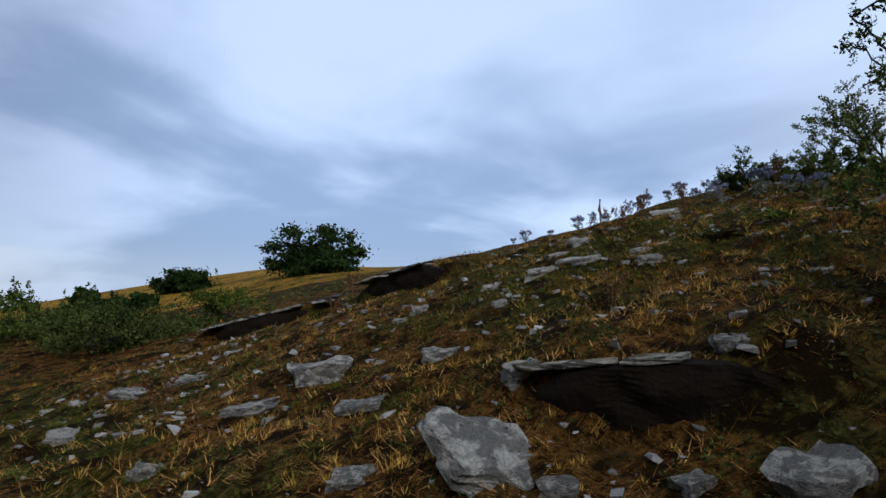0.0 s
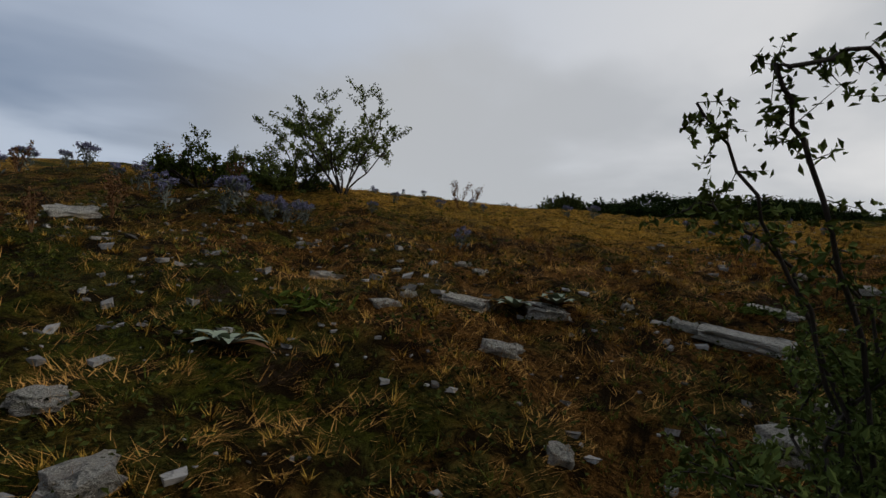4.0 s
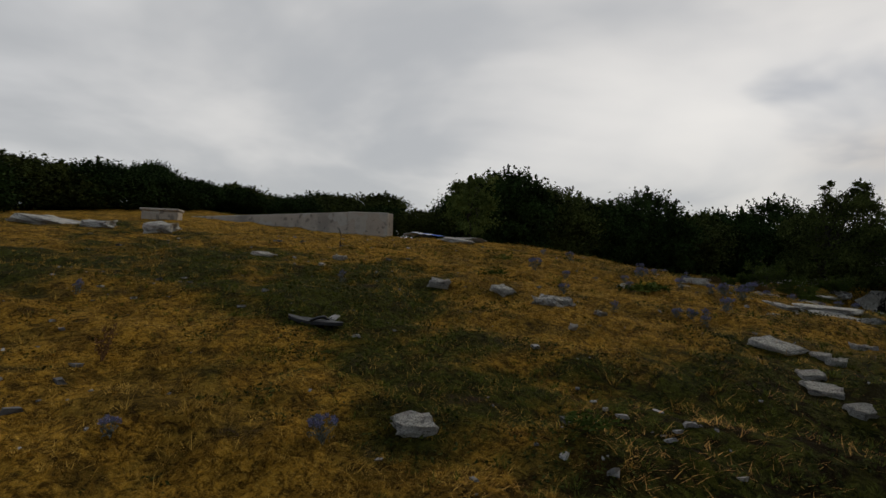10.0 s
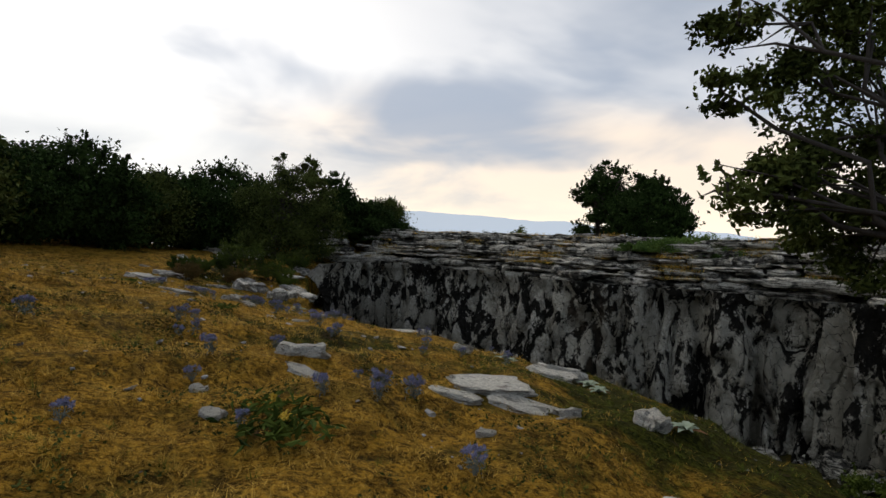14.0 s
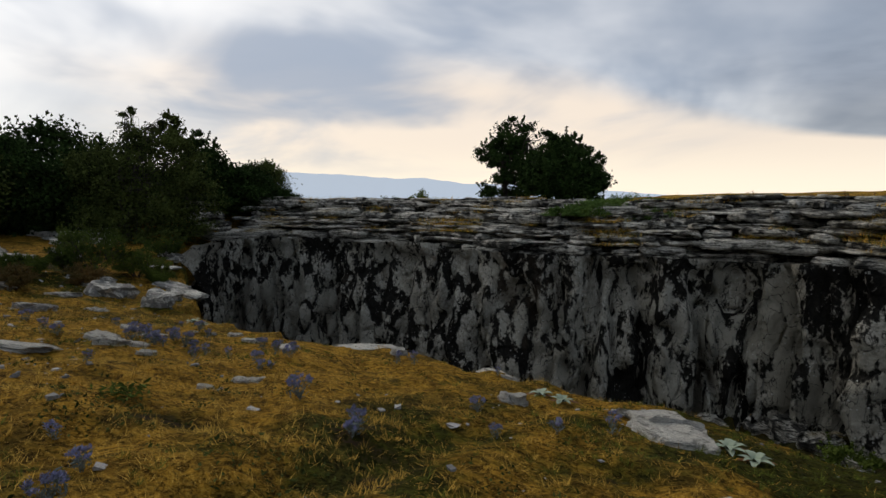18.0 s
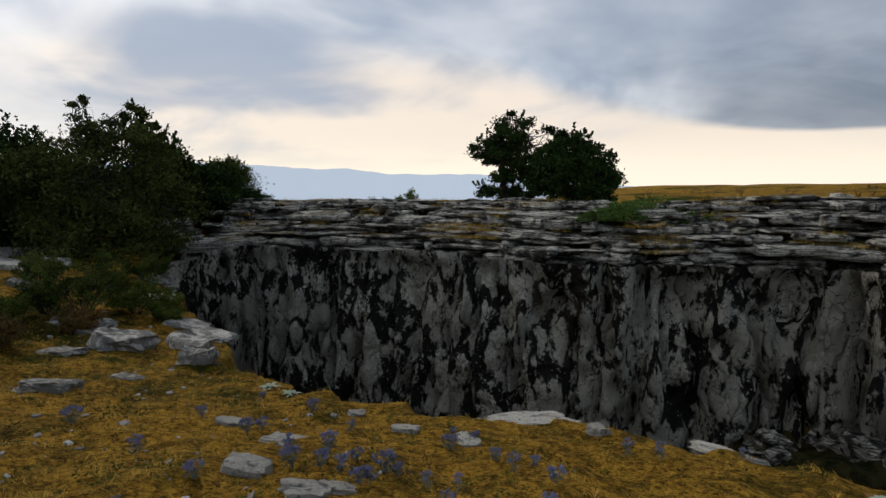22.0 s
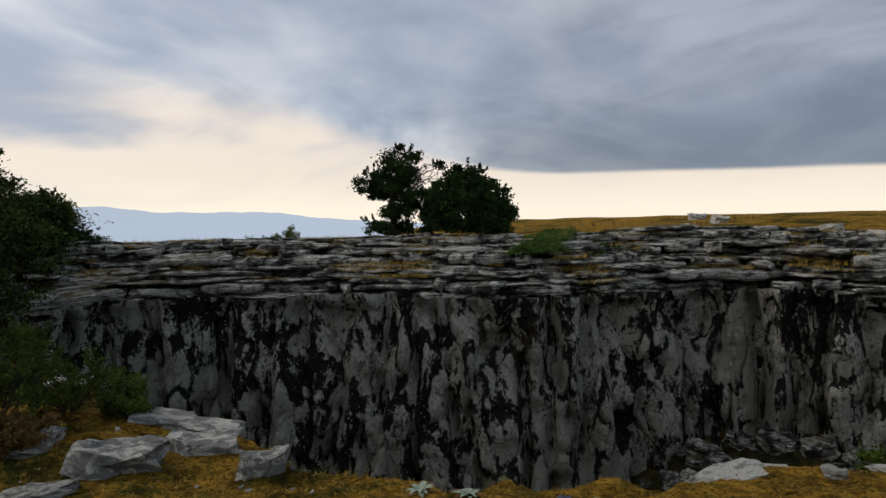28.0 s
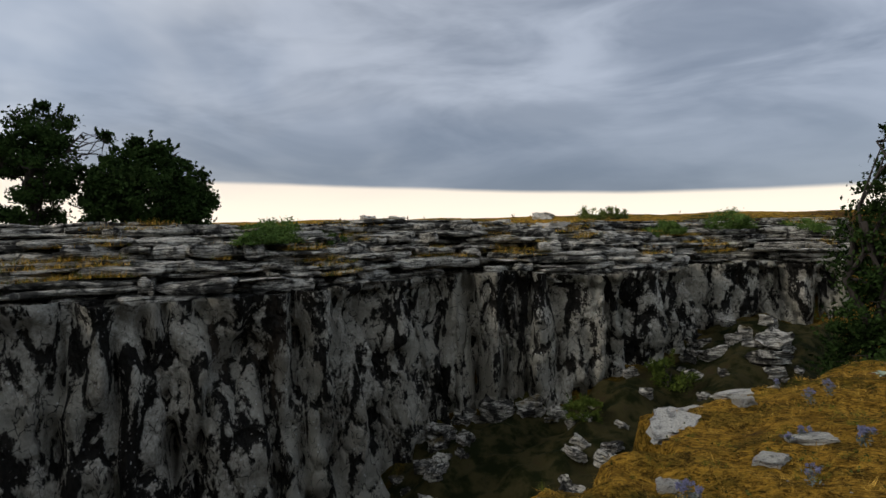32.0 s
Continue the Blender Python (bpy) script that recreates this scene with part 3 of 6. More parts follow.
def land(x, y, fine=True):
    s = (x - 8) * -0.66 + (y + 16) * -0.75
    side = smooth01(s, -3, 3)
    inside = pit_side(x, y)
    brink = plateau(x, y) - 1.75 * smooth01(inside, -4.2, -0.6)
    # south-east of the two trees the plateau falls away to the plain
    beyond = np.minimum((x - 5) * 0.79 - (y + 29) * 0.61 - 4, -inside - 5)
    brink = brink - 0.2 * sat(np.clip(beyond, 0, None), 2000)
    z = hill(x, y) * (1 - side) + brink * side
    if fine:
        z = z + bank_rise(x, y)
        near = np.exp(-((x - 10) ** 2 + (y + 4) ** 2) / (2 * 26.0 ** 2))
        z = z + (0.045 * ripple(x, y, 1.7) + 0.030 * ripple(x, y, 0.7, first=7)) * near
        z = z + 0.022 * np.abs(ripple(x, y, 0.42, first=28)) * worn_turf(x, y) * near
    d = inside + 0.22 * ripple(x, y, 1.3, first=3) * (1 - side)
    far = smooth01(s, 0.5, 3.5)
    drop = smooth01(d + far * 0.95, -0.25, 0.7)
    return z * (1 - drop) + np.minimum(pit_floor(x, y), z) * drop


def land_at(x, y):
    return float(land(np.array([float(x)]), np.array([float(y)]))[0])


def spaced(lo, hi, step, far):
    """Even steps between lo and hi, then ever longer ones out to far."""
    mid = np.arange(lo, hi + step / 2, step)
    grow, d, s = [], 0.0, step
    while d < far:
        s *= 1.13
        d += s
        grow.append(d)
    grow = np.array(grow)
    return np.concatenate([(lo - grow)[::-1], mid, hi + grow])


gx, gy = spaced(-4, 23, 0.09, 2600), spaced(-20, 8, 0.09, 2600)
GX, GY = np.meshgrid(gx, gy)
GZ = land(GX, GY)
nx, ny = len(gx), len(gy)
idx = np.arange(nx * ny).reshape(ny, nx)
quads = np.stack([idx[:-1, :-1], idx[:-1, 1:], idx[1:, 1:], idx[1:, :-1]], -1).reshape(-1, 4)
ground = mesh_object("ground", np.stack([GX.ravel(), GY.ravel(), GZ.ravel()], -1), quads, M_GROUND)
# mask of the painted shade: under the beech and down in the pit
shade_attr = ground.data.attributes.new("ground_shade", "FLOAT", "POINT")
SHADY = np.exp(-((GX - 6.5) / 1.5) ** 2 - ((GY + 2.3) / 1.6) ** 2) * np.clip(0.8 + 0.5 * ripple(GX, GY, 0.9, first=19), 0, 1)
shade_attr.data.foreach_set("value", np.maximum(SHADY, smooth01(pit_side(GX, GY) + 0.3 * ripple(GX, GY, 1.6, first=9), 0.0, 1.4)).ravel().astype(np.float32))
LUSH_AT = ((8.2, -3.2, 3.2, 2.6, 1.0), (12.3, -0.5, 2.6, 1.6, 0.9), (9.2, -7.0, 1.6, 2.5, 0.9), (13.5, 0.5, 3.0, 1.4, 0.5))


def lushness(x, y):
    """Where the turf stays green: the shaded side above the pit."""
    out = np.zeros_like(x)
    for cx, cy, rx, ry, h in LUSH_AT:
        out = np.maximum(out, h * np.exp(-((x - cx) / rx) ** 2 - ((y - cy) / ry) ** 2))
    parched = np.exp(-((x - 9.5) / 3.5) ** 2 - ((y - 1.3) / 1.6) ** 2) + 0.7 * np.exp(-((x - 11.5) / 2.0) ** 2 - ((y + 3.2) / 1.5) ** 2)
    return out - 0.8 * parched


turf_wear = ground.data.attributes.new("worn", "FLOAT", "POINT")
turf_wear.data.foreach_set("value", worn_turf(GX, GY).ravel().astype(np.float32))
green_turf = ground.data.attributes.new("lush", "FLOAT", "POINT")
green_turf.data.foreach_set("value", lushness(GX, GY).ravel().astype(np.float32))
tagged(ground, "dry ochre meadow with green patches falling to a rocky pit", "ground", kind="structure")

# ---- the cliff across the pit ----


def resample(line, step):
    pts = np.array(line, float)
    seg = np.hypot(*np.diff(pts, axis=0).T)
    cum = np.concatenate([[0], np.cumsum(seg)])
    s = np.arange(0, cum[-1], step)
    # corner-rounding average
    p = np.stack([np.interp(s, cum, pts[:, i]) for i in (0, 1)], -1)
    w = max(1, int(0.8 / step))
    q = np.pad(p, ((w, w), (0, 0)), mode="edge")
    ker = np.ones(2 * w + 1) / (2 * w + 1)
    p = np.stack([np.convolve(q[:, i], ker, "valid") for i in (0, 1)], -1)
    t = np.gradient(p, axis=0)
    t /= np.linalg.norm(t, axis=1)[:, None]
    return s, p, np.stack([t[:, 1], -t[:, 0]], -1)     # the normal points into the pit


LEDGE_Z = 4.15


def noise_grid(s, z, fs, fz, seed, octaves=3):
    out = np.zeros(s.shape)
    flat = out.ravel()
    for i, (a, b) in enumerate(zip(s.ravel(), z.ravel())):
        flat[i] = noise.fractal(Vector((a * fs, b * fz, seed)), 1.0, 2.0, octaves)
    return flat.reshape(s.shape)


def build_cliff():
    cliff = thing("cliff", (8, -22, 0), "grey limestone cliff with black streaks and layered ledges on top", "cliff")
    off = Vector((8, -22, 0))
    s, p, nrm = resample(FAR_RIM, 0.14)
    rows = np.linspace(0, 1, 86)
    top = LEDGE_Z + 0.22 * np.array([noise.noise(Vector((v * 0.35, 3, 1))) for v in s])
    foot = np.minimum(pit_floor(p[:, 0] + nrm[:, 0], p[:, 1] + nrm[:, 1]) - 0.5, top - 1.6)
    S, R = np.meshgrid(s, rows)
    Z = top[None, :] * (1 - R) + foot[None, :] * R
    depth = LEDGE_Z - Z
    flute = noise_grid(S, Z, 0.85, 0.16, 2.0)
    ribs = np.abs(noise_grid(S, Z, 1.9, 0.30, 9.0, 2))
    lumps = noise_grid(S, Z, 2.2, 1.3, 17.0)
    cracks = np.clip(1 - np.abs(noise_grid(S, Z, 0.62, 0.06, 31.0, 2)) * 8, 0, 1)
    bend = 0.55 * noise_grid(S, Z, 0.5, 0.22, 40.0, 2)
    cell = (S + bend * 1.6) / 1.9 + 0.35 * np.sin(S * 0.83)
    column = np.sqrt(np.clip(1 - (2 * (cell % 1) - 1) ** 2, 0, 1))
    pocket = np.clip(noise_grid(S, Z, 0.75, 0.42, 55.0, 2) - 0.12, 0, 1)
    out = 0.05 + 0.50 * flute + 0.34 * ribs + 0.20 * lumps - 0.95 * cracks ** 2 + 1.05 * column ** 0.6 - 0.9 * pocket
    joint = np.clip(1 - np.abs(np.sin(np.pi * (S + bend * 0.8 + 0.3 * np.sin(S * 1.7)) / 1.15)) * 4.5, 0, 1)
    out -= 0.75 * joint ** 1.5 * smooth01(5.2 - p[None, :, 0], 0, 1.2) * (0.45 + 0.55 * np.clip(ribs * 3, 0, 1))
    out += 0.10 * depth - 0.25 * smooth01(depth, 0.0, 0.5)
    X = p[None, :, 0] + nrm[None, :, 0] * out - off.x
    Y = p[None, :, 1] + nrm[None, :, 1] * out - off.y
    n, m = S.shape
    ids = np.arange(n * m).reshape(n, m)
    f = np.stack([ids[:-1, :-1], ids[:-1, 1:], ids[1:, 1:], ids[1:, :-1]], -1).reshape(-1, 4)
    mesh_object("cliff_face", np.stack([X.ravel(), Y.ravel(), Z.ravel()], -1), f, M_CLIFF, cliff, "vertical grey face streaked with black")
    return cliff, off, s, p, nrm


cliff, cliff_off, cs, cp, cn = build_cliff()
LIMIT = np.random.default_rng(11)


def slab_mesh(name, rng, w, d, h, rough=0.12, seg=3):
    """A broken slab of stone: bevelled box, corners pulled about, its edges nicked."""
    bm = bmesh.new()
    bmesh.ops.create_cube(bm, size=1.0)
    bmesh.ops.subdivide_edges(bm, edges=bm.edges[:], cuts=seg, use_grid_fill=True)
    ph = rng.uniform(0, 50, 3)
    skew = rng.uniform(-0.25, 0.25, 4)
    for v in bm.verts:
        x, y, z = v.co
        x, y = x + skew[0] * y + skew[1] * x * y, y + skew[2] * x + skew[3] * x * y
        q = Vector((x * w, y * d, z * h))
        o = noise.noise_vector(q * (1.6 / max(w, d)) * 1.5 + Vector(ph))
        o2 = noise.noise_vector(q * (5.0 / max(w, d)) + Vector(ph))
        round_off = 1 - 0.24 * max(0, abs(x) + abs(y) + abs(z) * 0.8 - 0.95)
        v.co = Vector((q.x * round_off, q.y * round_off, q.z * (0.8 + 0.2 * round_off)))
        v.co += Vector((o.x * w, o.y * d, o.z * h)) * rough + Vector((o2.x * w, o2.y * d, o2.z * h)) * rough * 0.45
    me = bpy.data.meshes.new(name)
    bm.to_mesh(me)
    bm.free()
    return me


TERRACES = []


def beds():
    """The beds above the massive face: terraces with broken, uneven fronts and open joints."""
    rng = np.random.default_rng(20)
    first = 46
    p, nm, q = cp[first:], cn[first:], cs[first:]
    n = len(q)
    rows = []
    z, back = LEDGE_Z - 0.32, -0.02
    spec = [(0.34, 0.16), (0.09, 0.04), (0.24, 0.42), (0.13, 0.05), (0.30, 0.34), (0.08, 0.10), (0.20, 0.62), (0.26, 0.50), (0.10, 0.25), (0.22, 0.8), (0.12, 0.9)]
    sag = 0.20 * np.array([noise.noise(Vector((v * 0.20, 8, 1))) for v in q])
    for b, (h, step) in enumerate(spec):
        jut, lift, thick, i = np.zeros(n), np.zeros(n), np.ones(n), 0
        while i < n:
            j = i + max(2, int(rng.choice([0.35, 0.6, 1.0, 1.7, 2.8]) * rng.uniform(0.8, 1.2) / 0.14))
            jut[i:j] = rng.normal() * 0.16
            lift[i:j] = rng.normal() * 0.018
            thick[i:j] = rng.uniform(0.72, 1.0)
            if rng.random() < 0.16:
                jut[i:j] -= rng.uniform(0.3, 0.7)
            if rng.random() < 0.55:
                jut[i:i + 1] -= rng.uniform(0.15, 0.45)
            i = j
        rough = np.array([noise.fractal(Vector((v * 2.2, b * 3.1, 5)), 1.0, 2.0, 4) for v in q])
        wide = np.array([noise.noise(Vector((v * 0.45, b * 1.7, 3))) for v in q])
        jut = jut + 0.13 * rough + 0.30 * wide
        up = sag + lift + 0.05 * np.array([noise.noise(Vector((v * 0.9, b * 2.3, 9))) for v in q])
        for k2, (dz, dn) in enumerate(((0.0, -0.10), (0.18 * h, 0.0), (0.55 * h, 0.03), (0.86 * h, 0.0), (h - 0.012, -0.05))):
            o = -(back - jut) + dn + 0.035 * np.array([noise.noise(Vector((v * 4.0, b * 5.0 + k2, 2))) for v in q])
            zz = z + up + dz * (thick if k2 > 1 else 1) + 0.02 * rough
            rows.append(np.stack([p[:, 0] + nm[:, 0] * o, p[:, 1] + nm[:, 1] * o, zz], -1))
        z += h
        back += step
    o = -(back + 1.2)
    rows.append(np.stack([p[:, 0] + nm[:, 0] * o, p[:, 1] + nm[:, 1] * o, np.full(n, z - 0.35)], -1))
    v = np.concatenate(rows) - np.array(cliff_off)
    m = len(rows)
    ids = np.arange(m * n).reshape(m, n)
    f = np.stack([ids[:-1, :-1], ids[1:, :-1], ids[1:, 1:], ids[:-1, 1:]], -1).reshape(-1, 4)
    mesh_object("bedded_rock", v, f, M_LEDGE, cliff, "thin weathered limestone beds stepping back", smooth=False)


beds()


def bed_block(rng):
    """A broken piece of one rock bed, about 1.4 m long, with nicked and notched edges."""
    bm = bmesh.new()
    bmesh.ops.create_cube(bm, size=1.0)
    bmesh.ops.subdivide_edges(bm, edges=bm.edges[:], cuts=6, use_grid_fill=True)
    ph = Vector(rng.uniform(0, 60, 3))
    skew = rng.uniform(-0.22, 0.22, 3)
    for v in bm.verts:
        x, y, z = v.co
        q = Vector(((x + skew[0] * y) * 1.4, (y + skew[1] * x) * 1.3, z * (0.24 + 0.10 * skew[2] * x)))
        near = noise.noise_vector(q * 1.3 + ph) * 0.17 + noise.noise_vector(q * 4.5 + ph) * 0.075
        under = 0.10 * abs(z * 2) ** 2 + 0.16 * max(0, 2 * abs(x) + 2 * abs(y) - 1.25)
        q.x *= 1 - under
        q.y *= 1 - under
        v.co = q + Vector((near.x, near.y, near.z * 0.6))
    me = bpy.data.meshes.new("ledge_block")
    bm.to_mesh(me)
    bm.free()
    me.materials.append(M_LEDGE)
    return me


def ledges():
    """Courses of broken beds, block beside block, that step back from the cliff's brink."""
    rng = np.random.default_rng(21)
    kinds = [bed_block(rng) for i in range(22)]
    z, course = LEDGE_Z - 0.18, 0
    spec = ((0.20, -0.36), (0.30, -0.28), (0.13, -0.16), (0.24, 0.02), (0.14, 0.35), (0.30, 0.62), (0.16, 1.2), (0.24, 1.8), (0.16, 2.6))
    for (h, back), (h2, back2) in zip(spec, spec[1:] + ((0.1, 3.3),)):
        i = 30
        while i < len(cs) - 4:
            length = rng.choice([0.5, 0.9, 1.5, 2.3, 3.4], p=[0.2, 0.24, 0.24, 0.2, 0.12]) * rng.uniform(0.8, 1.2)
            j = min(len(cs) - 1, i + max(3, int(length / 0.14)))
            mid = (i + j) // 2
            west = cp[mid, 0] < 1.0
            slope = 0.26 * noise.noise(Vector((cs[mid] * 0.20, 8, 1))) + 0.10 * noise.noise(Vector((cs[mid] * 0.6, course * 0.7, 4)))
            if rng.random() < 0.88 and not (west and course > 7):
                a, b = cp[i], cp[j]
                wide = float(np.hypot(*(b - a))) * rng.uniform(0.86, 1.0)
                layers = 2 if rng.random() < 0.25 else 1
                for q in range(layers):
                    deep = rng.uniform(1.0, 1.6)
                    inset = back + rng.normal() * 0.13 + 0.55 * noise.noise(Vector((cs[mid] * 0.33, course * 0.8, 3))) + (0.08 * course if west else 0)
                    c = (a + b) / 2 - cn[mid] * (inset + deep / 2)
                    ob = new("ledge_block", kinds[rng.integers(len(kinds))])
                    ob.parent = cliff
                    ang = math.degrees(math.atan2(b[1] - a[1], b[0] - a[0])) + (180 if rng.random() < 0.5 else 0)
                    hh = h / layers
                    m = pose(c[0] - cliff_off.x, c[1] - cliff_off.y, z + slope + hh * (q + 0.5) + rng.uniform(-0.03, 0.03), rng.uniform(-2.5, 2.5), rng.uniform(-1.2, 1.2), ang + rng.uniform(-5, 5))
                    ob.matrix_local = m @ Matrix.Diagonal((wide / 1.4, deep / 1.3, hh / 0.24 * rng.uniform(0.66, 1.12), 1))
            i = j
        z += h
        up = z + 0.26 * np.array([noise.noise(Vector((v * 0.20, 8, 1))) for v in cs[46:]])
        o = (back + back2) / 2 + 0.16
        TERRACES.append(np.stack([cp[46:, 0] - cn[46:, 0] * o, cp[46:, 1] - cn[46:, 1] * o, up], -1))
        course += 1


ledges()

# ---- trees and bushes ----


def tube(points, radii, sides=6):
    verts, faces = [], []
    for i, (p, r) in enumerate(zip(points, radii)):
        a = points[max(0, i - 1)]
        b = points[min(len(points) - 1, i + 1)]
        d = (Vector(b) - Vector(a)).normalized()
        q = d.to_track_quat("Z", "Y")
        for j in range(sides):
            ang = 2 * math.pi * j / sides
            v = Vector(p) + q @ Vector((math.cos(ang) * r, math.sin(ang) * r, 0))
            verts.append(tuple(v))
    for i in range(len(points) - 1):
        for j in range(sides):
            k2 = (j + 1) % sides
            faces.append((i * sides + j, i * sides + k2, (i + 1) * sides + k2, (i + 1) * sides + j))
    faces.append(tuple(range((len(points) - 1) * sides, len(points) * sides)))
    return verts, faces


def join_parts(parts):
    verts, faces = [], []
    for v, f in parts:
        o = len(verts)
        verts += v
        faces += [tuple(i + o for i in q) for q in f]
    return verts, faces


def leaf_quads(rng, centres, size, aspect=0.55, droop=0.0, flat=0.0):
    """Small pointed leaves, one at each centre, at random turns."""
    n = len(centres)
    d = rng.normal(size=(n, 3))
    d[:, 2] = d[:, 2] * (1 - flat) - droop
    d /= np.linalg.norm(d, axis=1)[:, None]
    e = rng.normal(size=(n, 3))
    e[:, 2] *= 1 - flat
    e -= d * (e * d).sum(1)[:, None]
    e /= np.linalg.norm(e, axis=1)[:, None]
    L = size * rng.uniform(0.6, 1.3, n)[:, None]
    fold = np.cross(d, e) * L * 0.12
    v = np.stack([centres - d * L * 0.5, centres + e * L * aspect * 0.5 + fold, centres + d * L * 0.5, centres - e * L * aspect * 0.5 + fold], 1)
    return v.reshape(-1, 3), np.arange(n * 4).reshape(n, 4)


def crown_points(rng, lobes, leaves, shoots, hollow=0.45, puff=1.0):
    """Leaf places in uneven clumps on lobes (x, y, z, rx, ry, rz), with shoots that stick out of the outline."""
    lobes = np.array(lobes, float)
    w = lobes[:, 3] * lobes[:, 4] + lobes[:, 3] * lobes[:, 5]
    w /= w.sum()
    out = []
    clumps = max(10, leaves // 115)
    for i in rng.choice(len(lobes), clumps, p=w):
        x, y, z, rx, ry, rz = lobes[i]
        d = rng.normal(size=3)
        d /= np.linalg.norm(d)
        r = hollow + (1 - hollow) * rng.random() ** 0.5
        c = np.array([x, y, z]) + d * r * np.array([rx, ry, rz])
        k2 = int(rng.uniform(70, 160))
        size = puff * rng.uniform(0.10, 0.20) * (rx * ry * rz) ** (1 / 3)
        out.append(c + rng.normal(size=(k2, 3)) * np.array([size, size, size * 0.62]))
    for i in rng.choice(len(lobes), shoots, p=w):
        x, y, z, rx, ry, rz = lobes[i]
        d = rng.normal(size=3)
        d[2] = abs(d[2]) * 1.0 + 0.1
        d /= np.linalg.norm(d)
        a = np.array([x, y, z]) + d * np.array([rx, ry, rz]) * 0.85
        length = rng.uniform(0.22, 0.60) * min(rx, 1.4)
        bend = d + np.array([0, 0, 0.9])
        bend /= np.linalg.norm(bend)
        t = rng.random(26)[:, None]
        out.append(a + bend * length * t + rng.normal(size=(26, 3)) * 0.05 * rx * (1.15 - t))
    return np.concatenate(out)


def branch_path(rng, a, b, n=5, wobble=0.12):
    a, b = Vector(a), Vector(b)
    pts = []
    ln = (b - a).length
    for i in range(n + 1):
        t = i / n
        o = Vector(rng.normal(size=3)) * wobble * ln * math.sin(math.pi * t) * 0.6
        pts.append(a.lerp(b, t) + o + Vector((0, 0, 0.10 * ln * math.sin(math.pi * t))))
    return pts


def tree(name, place, label, lobes, leaves, mat, trunk_h, trunk_r, leaf=0.10, shoots=30, seed=1, lean=(0, 0), stems=1, category="tree", group="", hollow=0.45, puff=1.0):
    rng = np.random.default_rng(seed)
    x, y = place[:2]
    z = (place[2] if len(place) > 2 else land_at(x, y)) - 0.06
    ob = thing(name, (x, y, z), label, category, group)
    parts, limb_parts = [], []
    for s in range(stems):
        a0 = rng.uniform(0, 6.28)
        base = (0.12 * math.cos(a0) * (stems > 1), 0.12 * math.sin(a0) * (stems > 1), 0)
        base = (base[0], base[1], -0.5)
        tip = (lean[0] + base[0] * 4, lean[1] + base[1] * 4, trunk_h)
        pts = branch_path(rng, base, tip, 6, 0.08)
        parts.append(tube(pts, [trunk_r * (1.25 if i == 0 else 1 - 0.55 * i / 6) for i in range(7)], 7))
        for lb in lobes:
            k2 = rng.integers(3, 6)
            e = Vector(lb[:3]) + Vector(rng.normal(size=3)) * 0.2 * lb[3]
            limb = branch_path(rng, pts[k2], e, 5, 0.12)
            one = [tube(limb, [trunk_r * 0.30 * (1 - 0.8 * i / 5) + 0.006 for i in range(6)], 5)]
            for q in range(4):
                f = limb[int(rng.integers(2, 6))]
                g = Vector(lb[:3]) + Vector(rng.normal(size=3)).normalized() * 0.95 * Vector(lb[3:6]).length / 1.9
                one.append(tube([f, f.lerp(g, 0.5) + Vector((0, 0, 0.06)), g], [trunk_r * 0.16 + 0.004, trunk_r * 0.1 + 0.003, 0.003], 4))
            limb_parts.append(one)
    v, f = join_parts(parts)
    mesh_object("trunk", v, f, M_BARK, ob)
    for one in limb_parts:
        v, f = join_parts(one)
        mesh_object("limb", v, f, M_BARK, ob)
    c = crown_points(rng, lobes, leaves, shoots, hollow, puff)
    v, f = leaf_quads(rng, c, leaf)
    mesh_object("crown", v, f, mat, ob, smooth=False)
    return ob


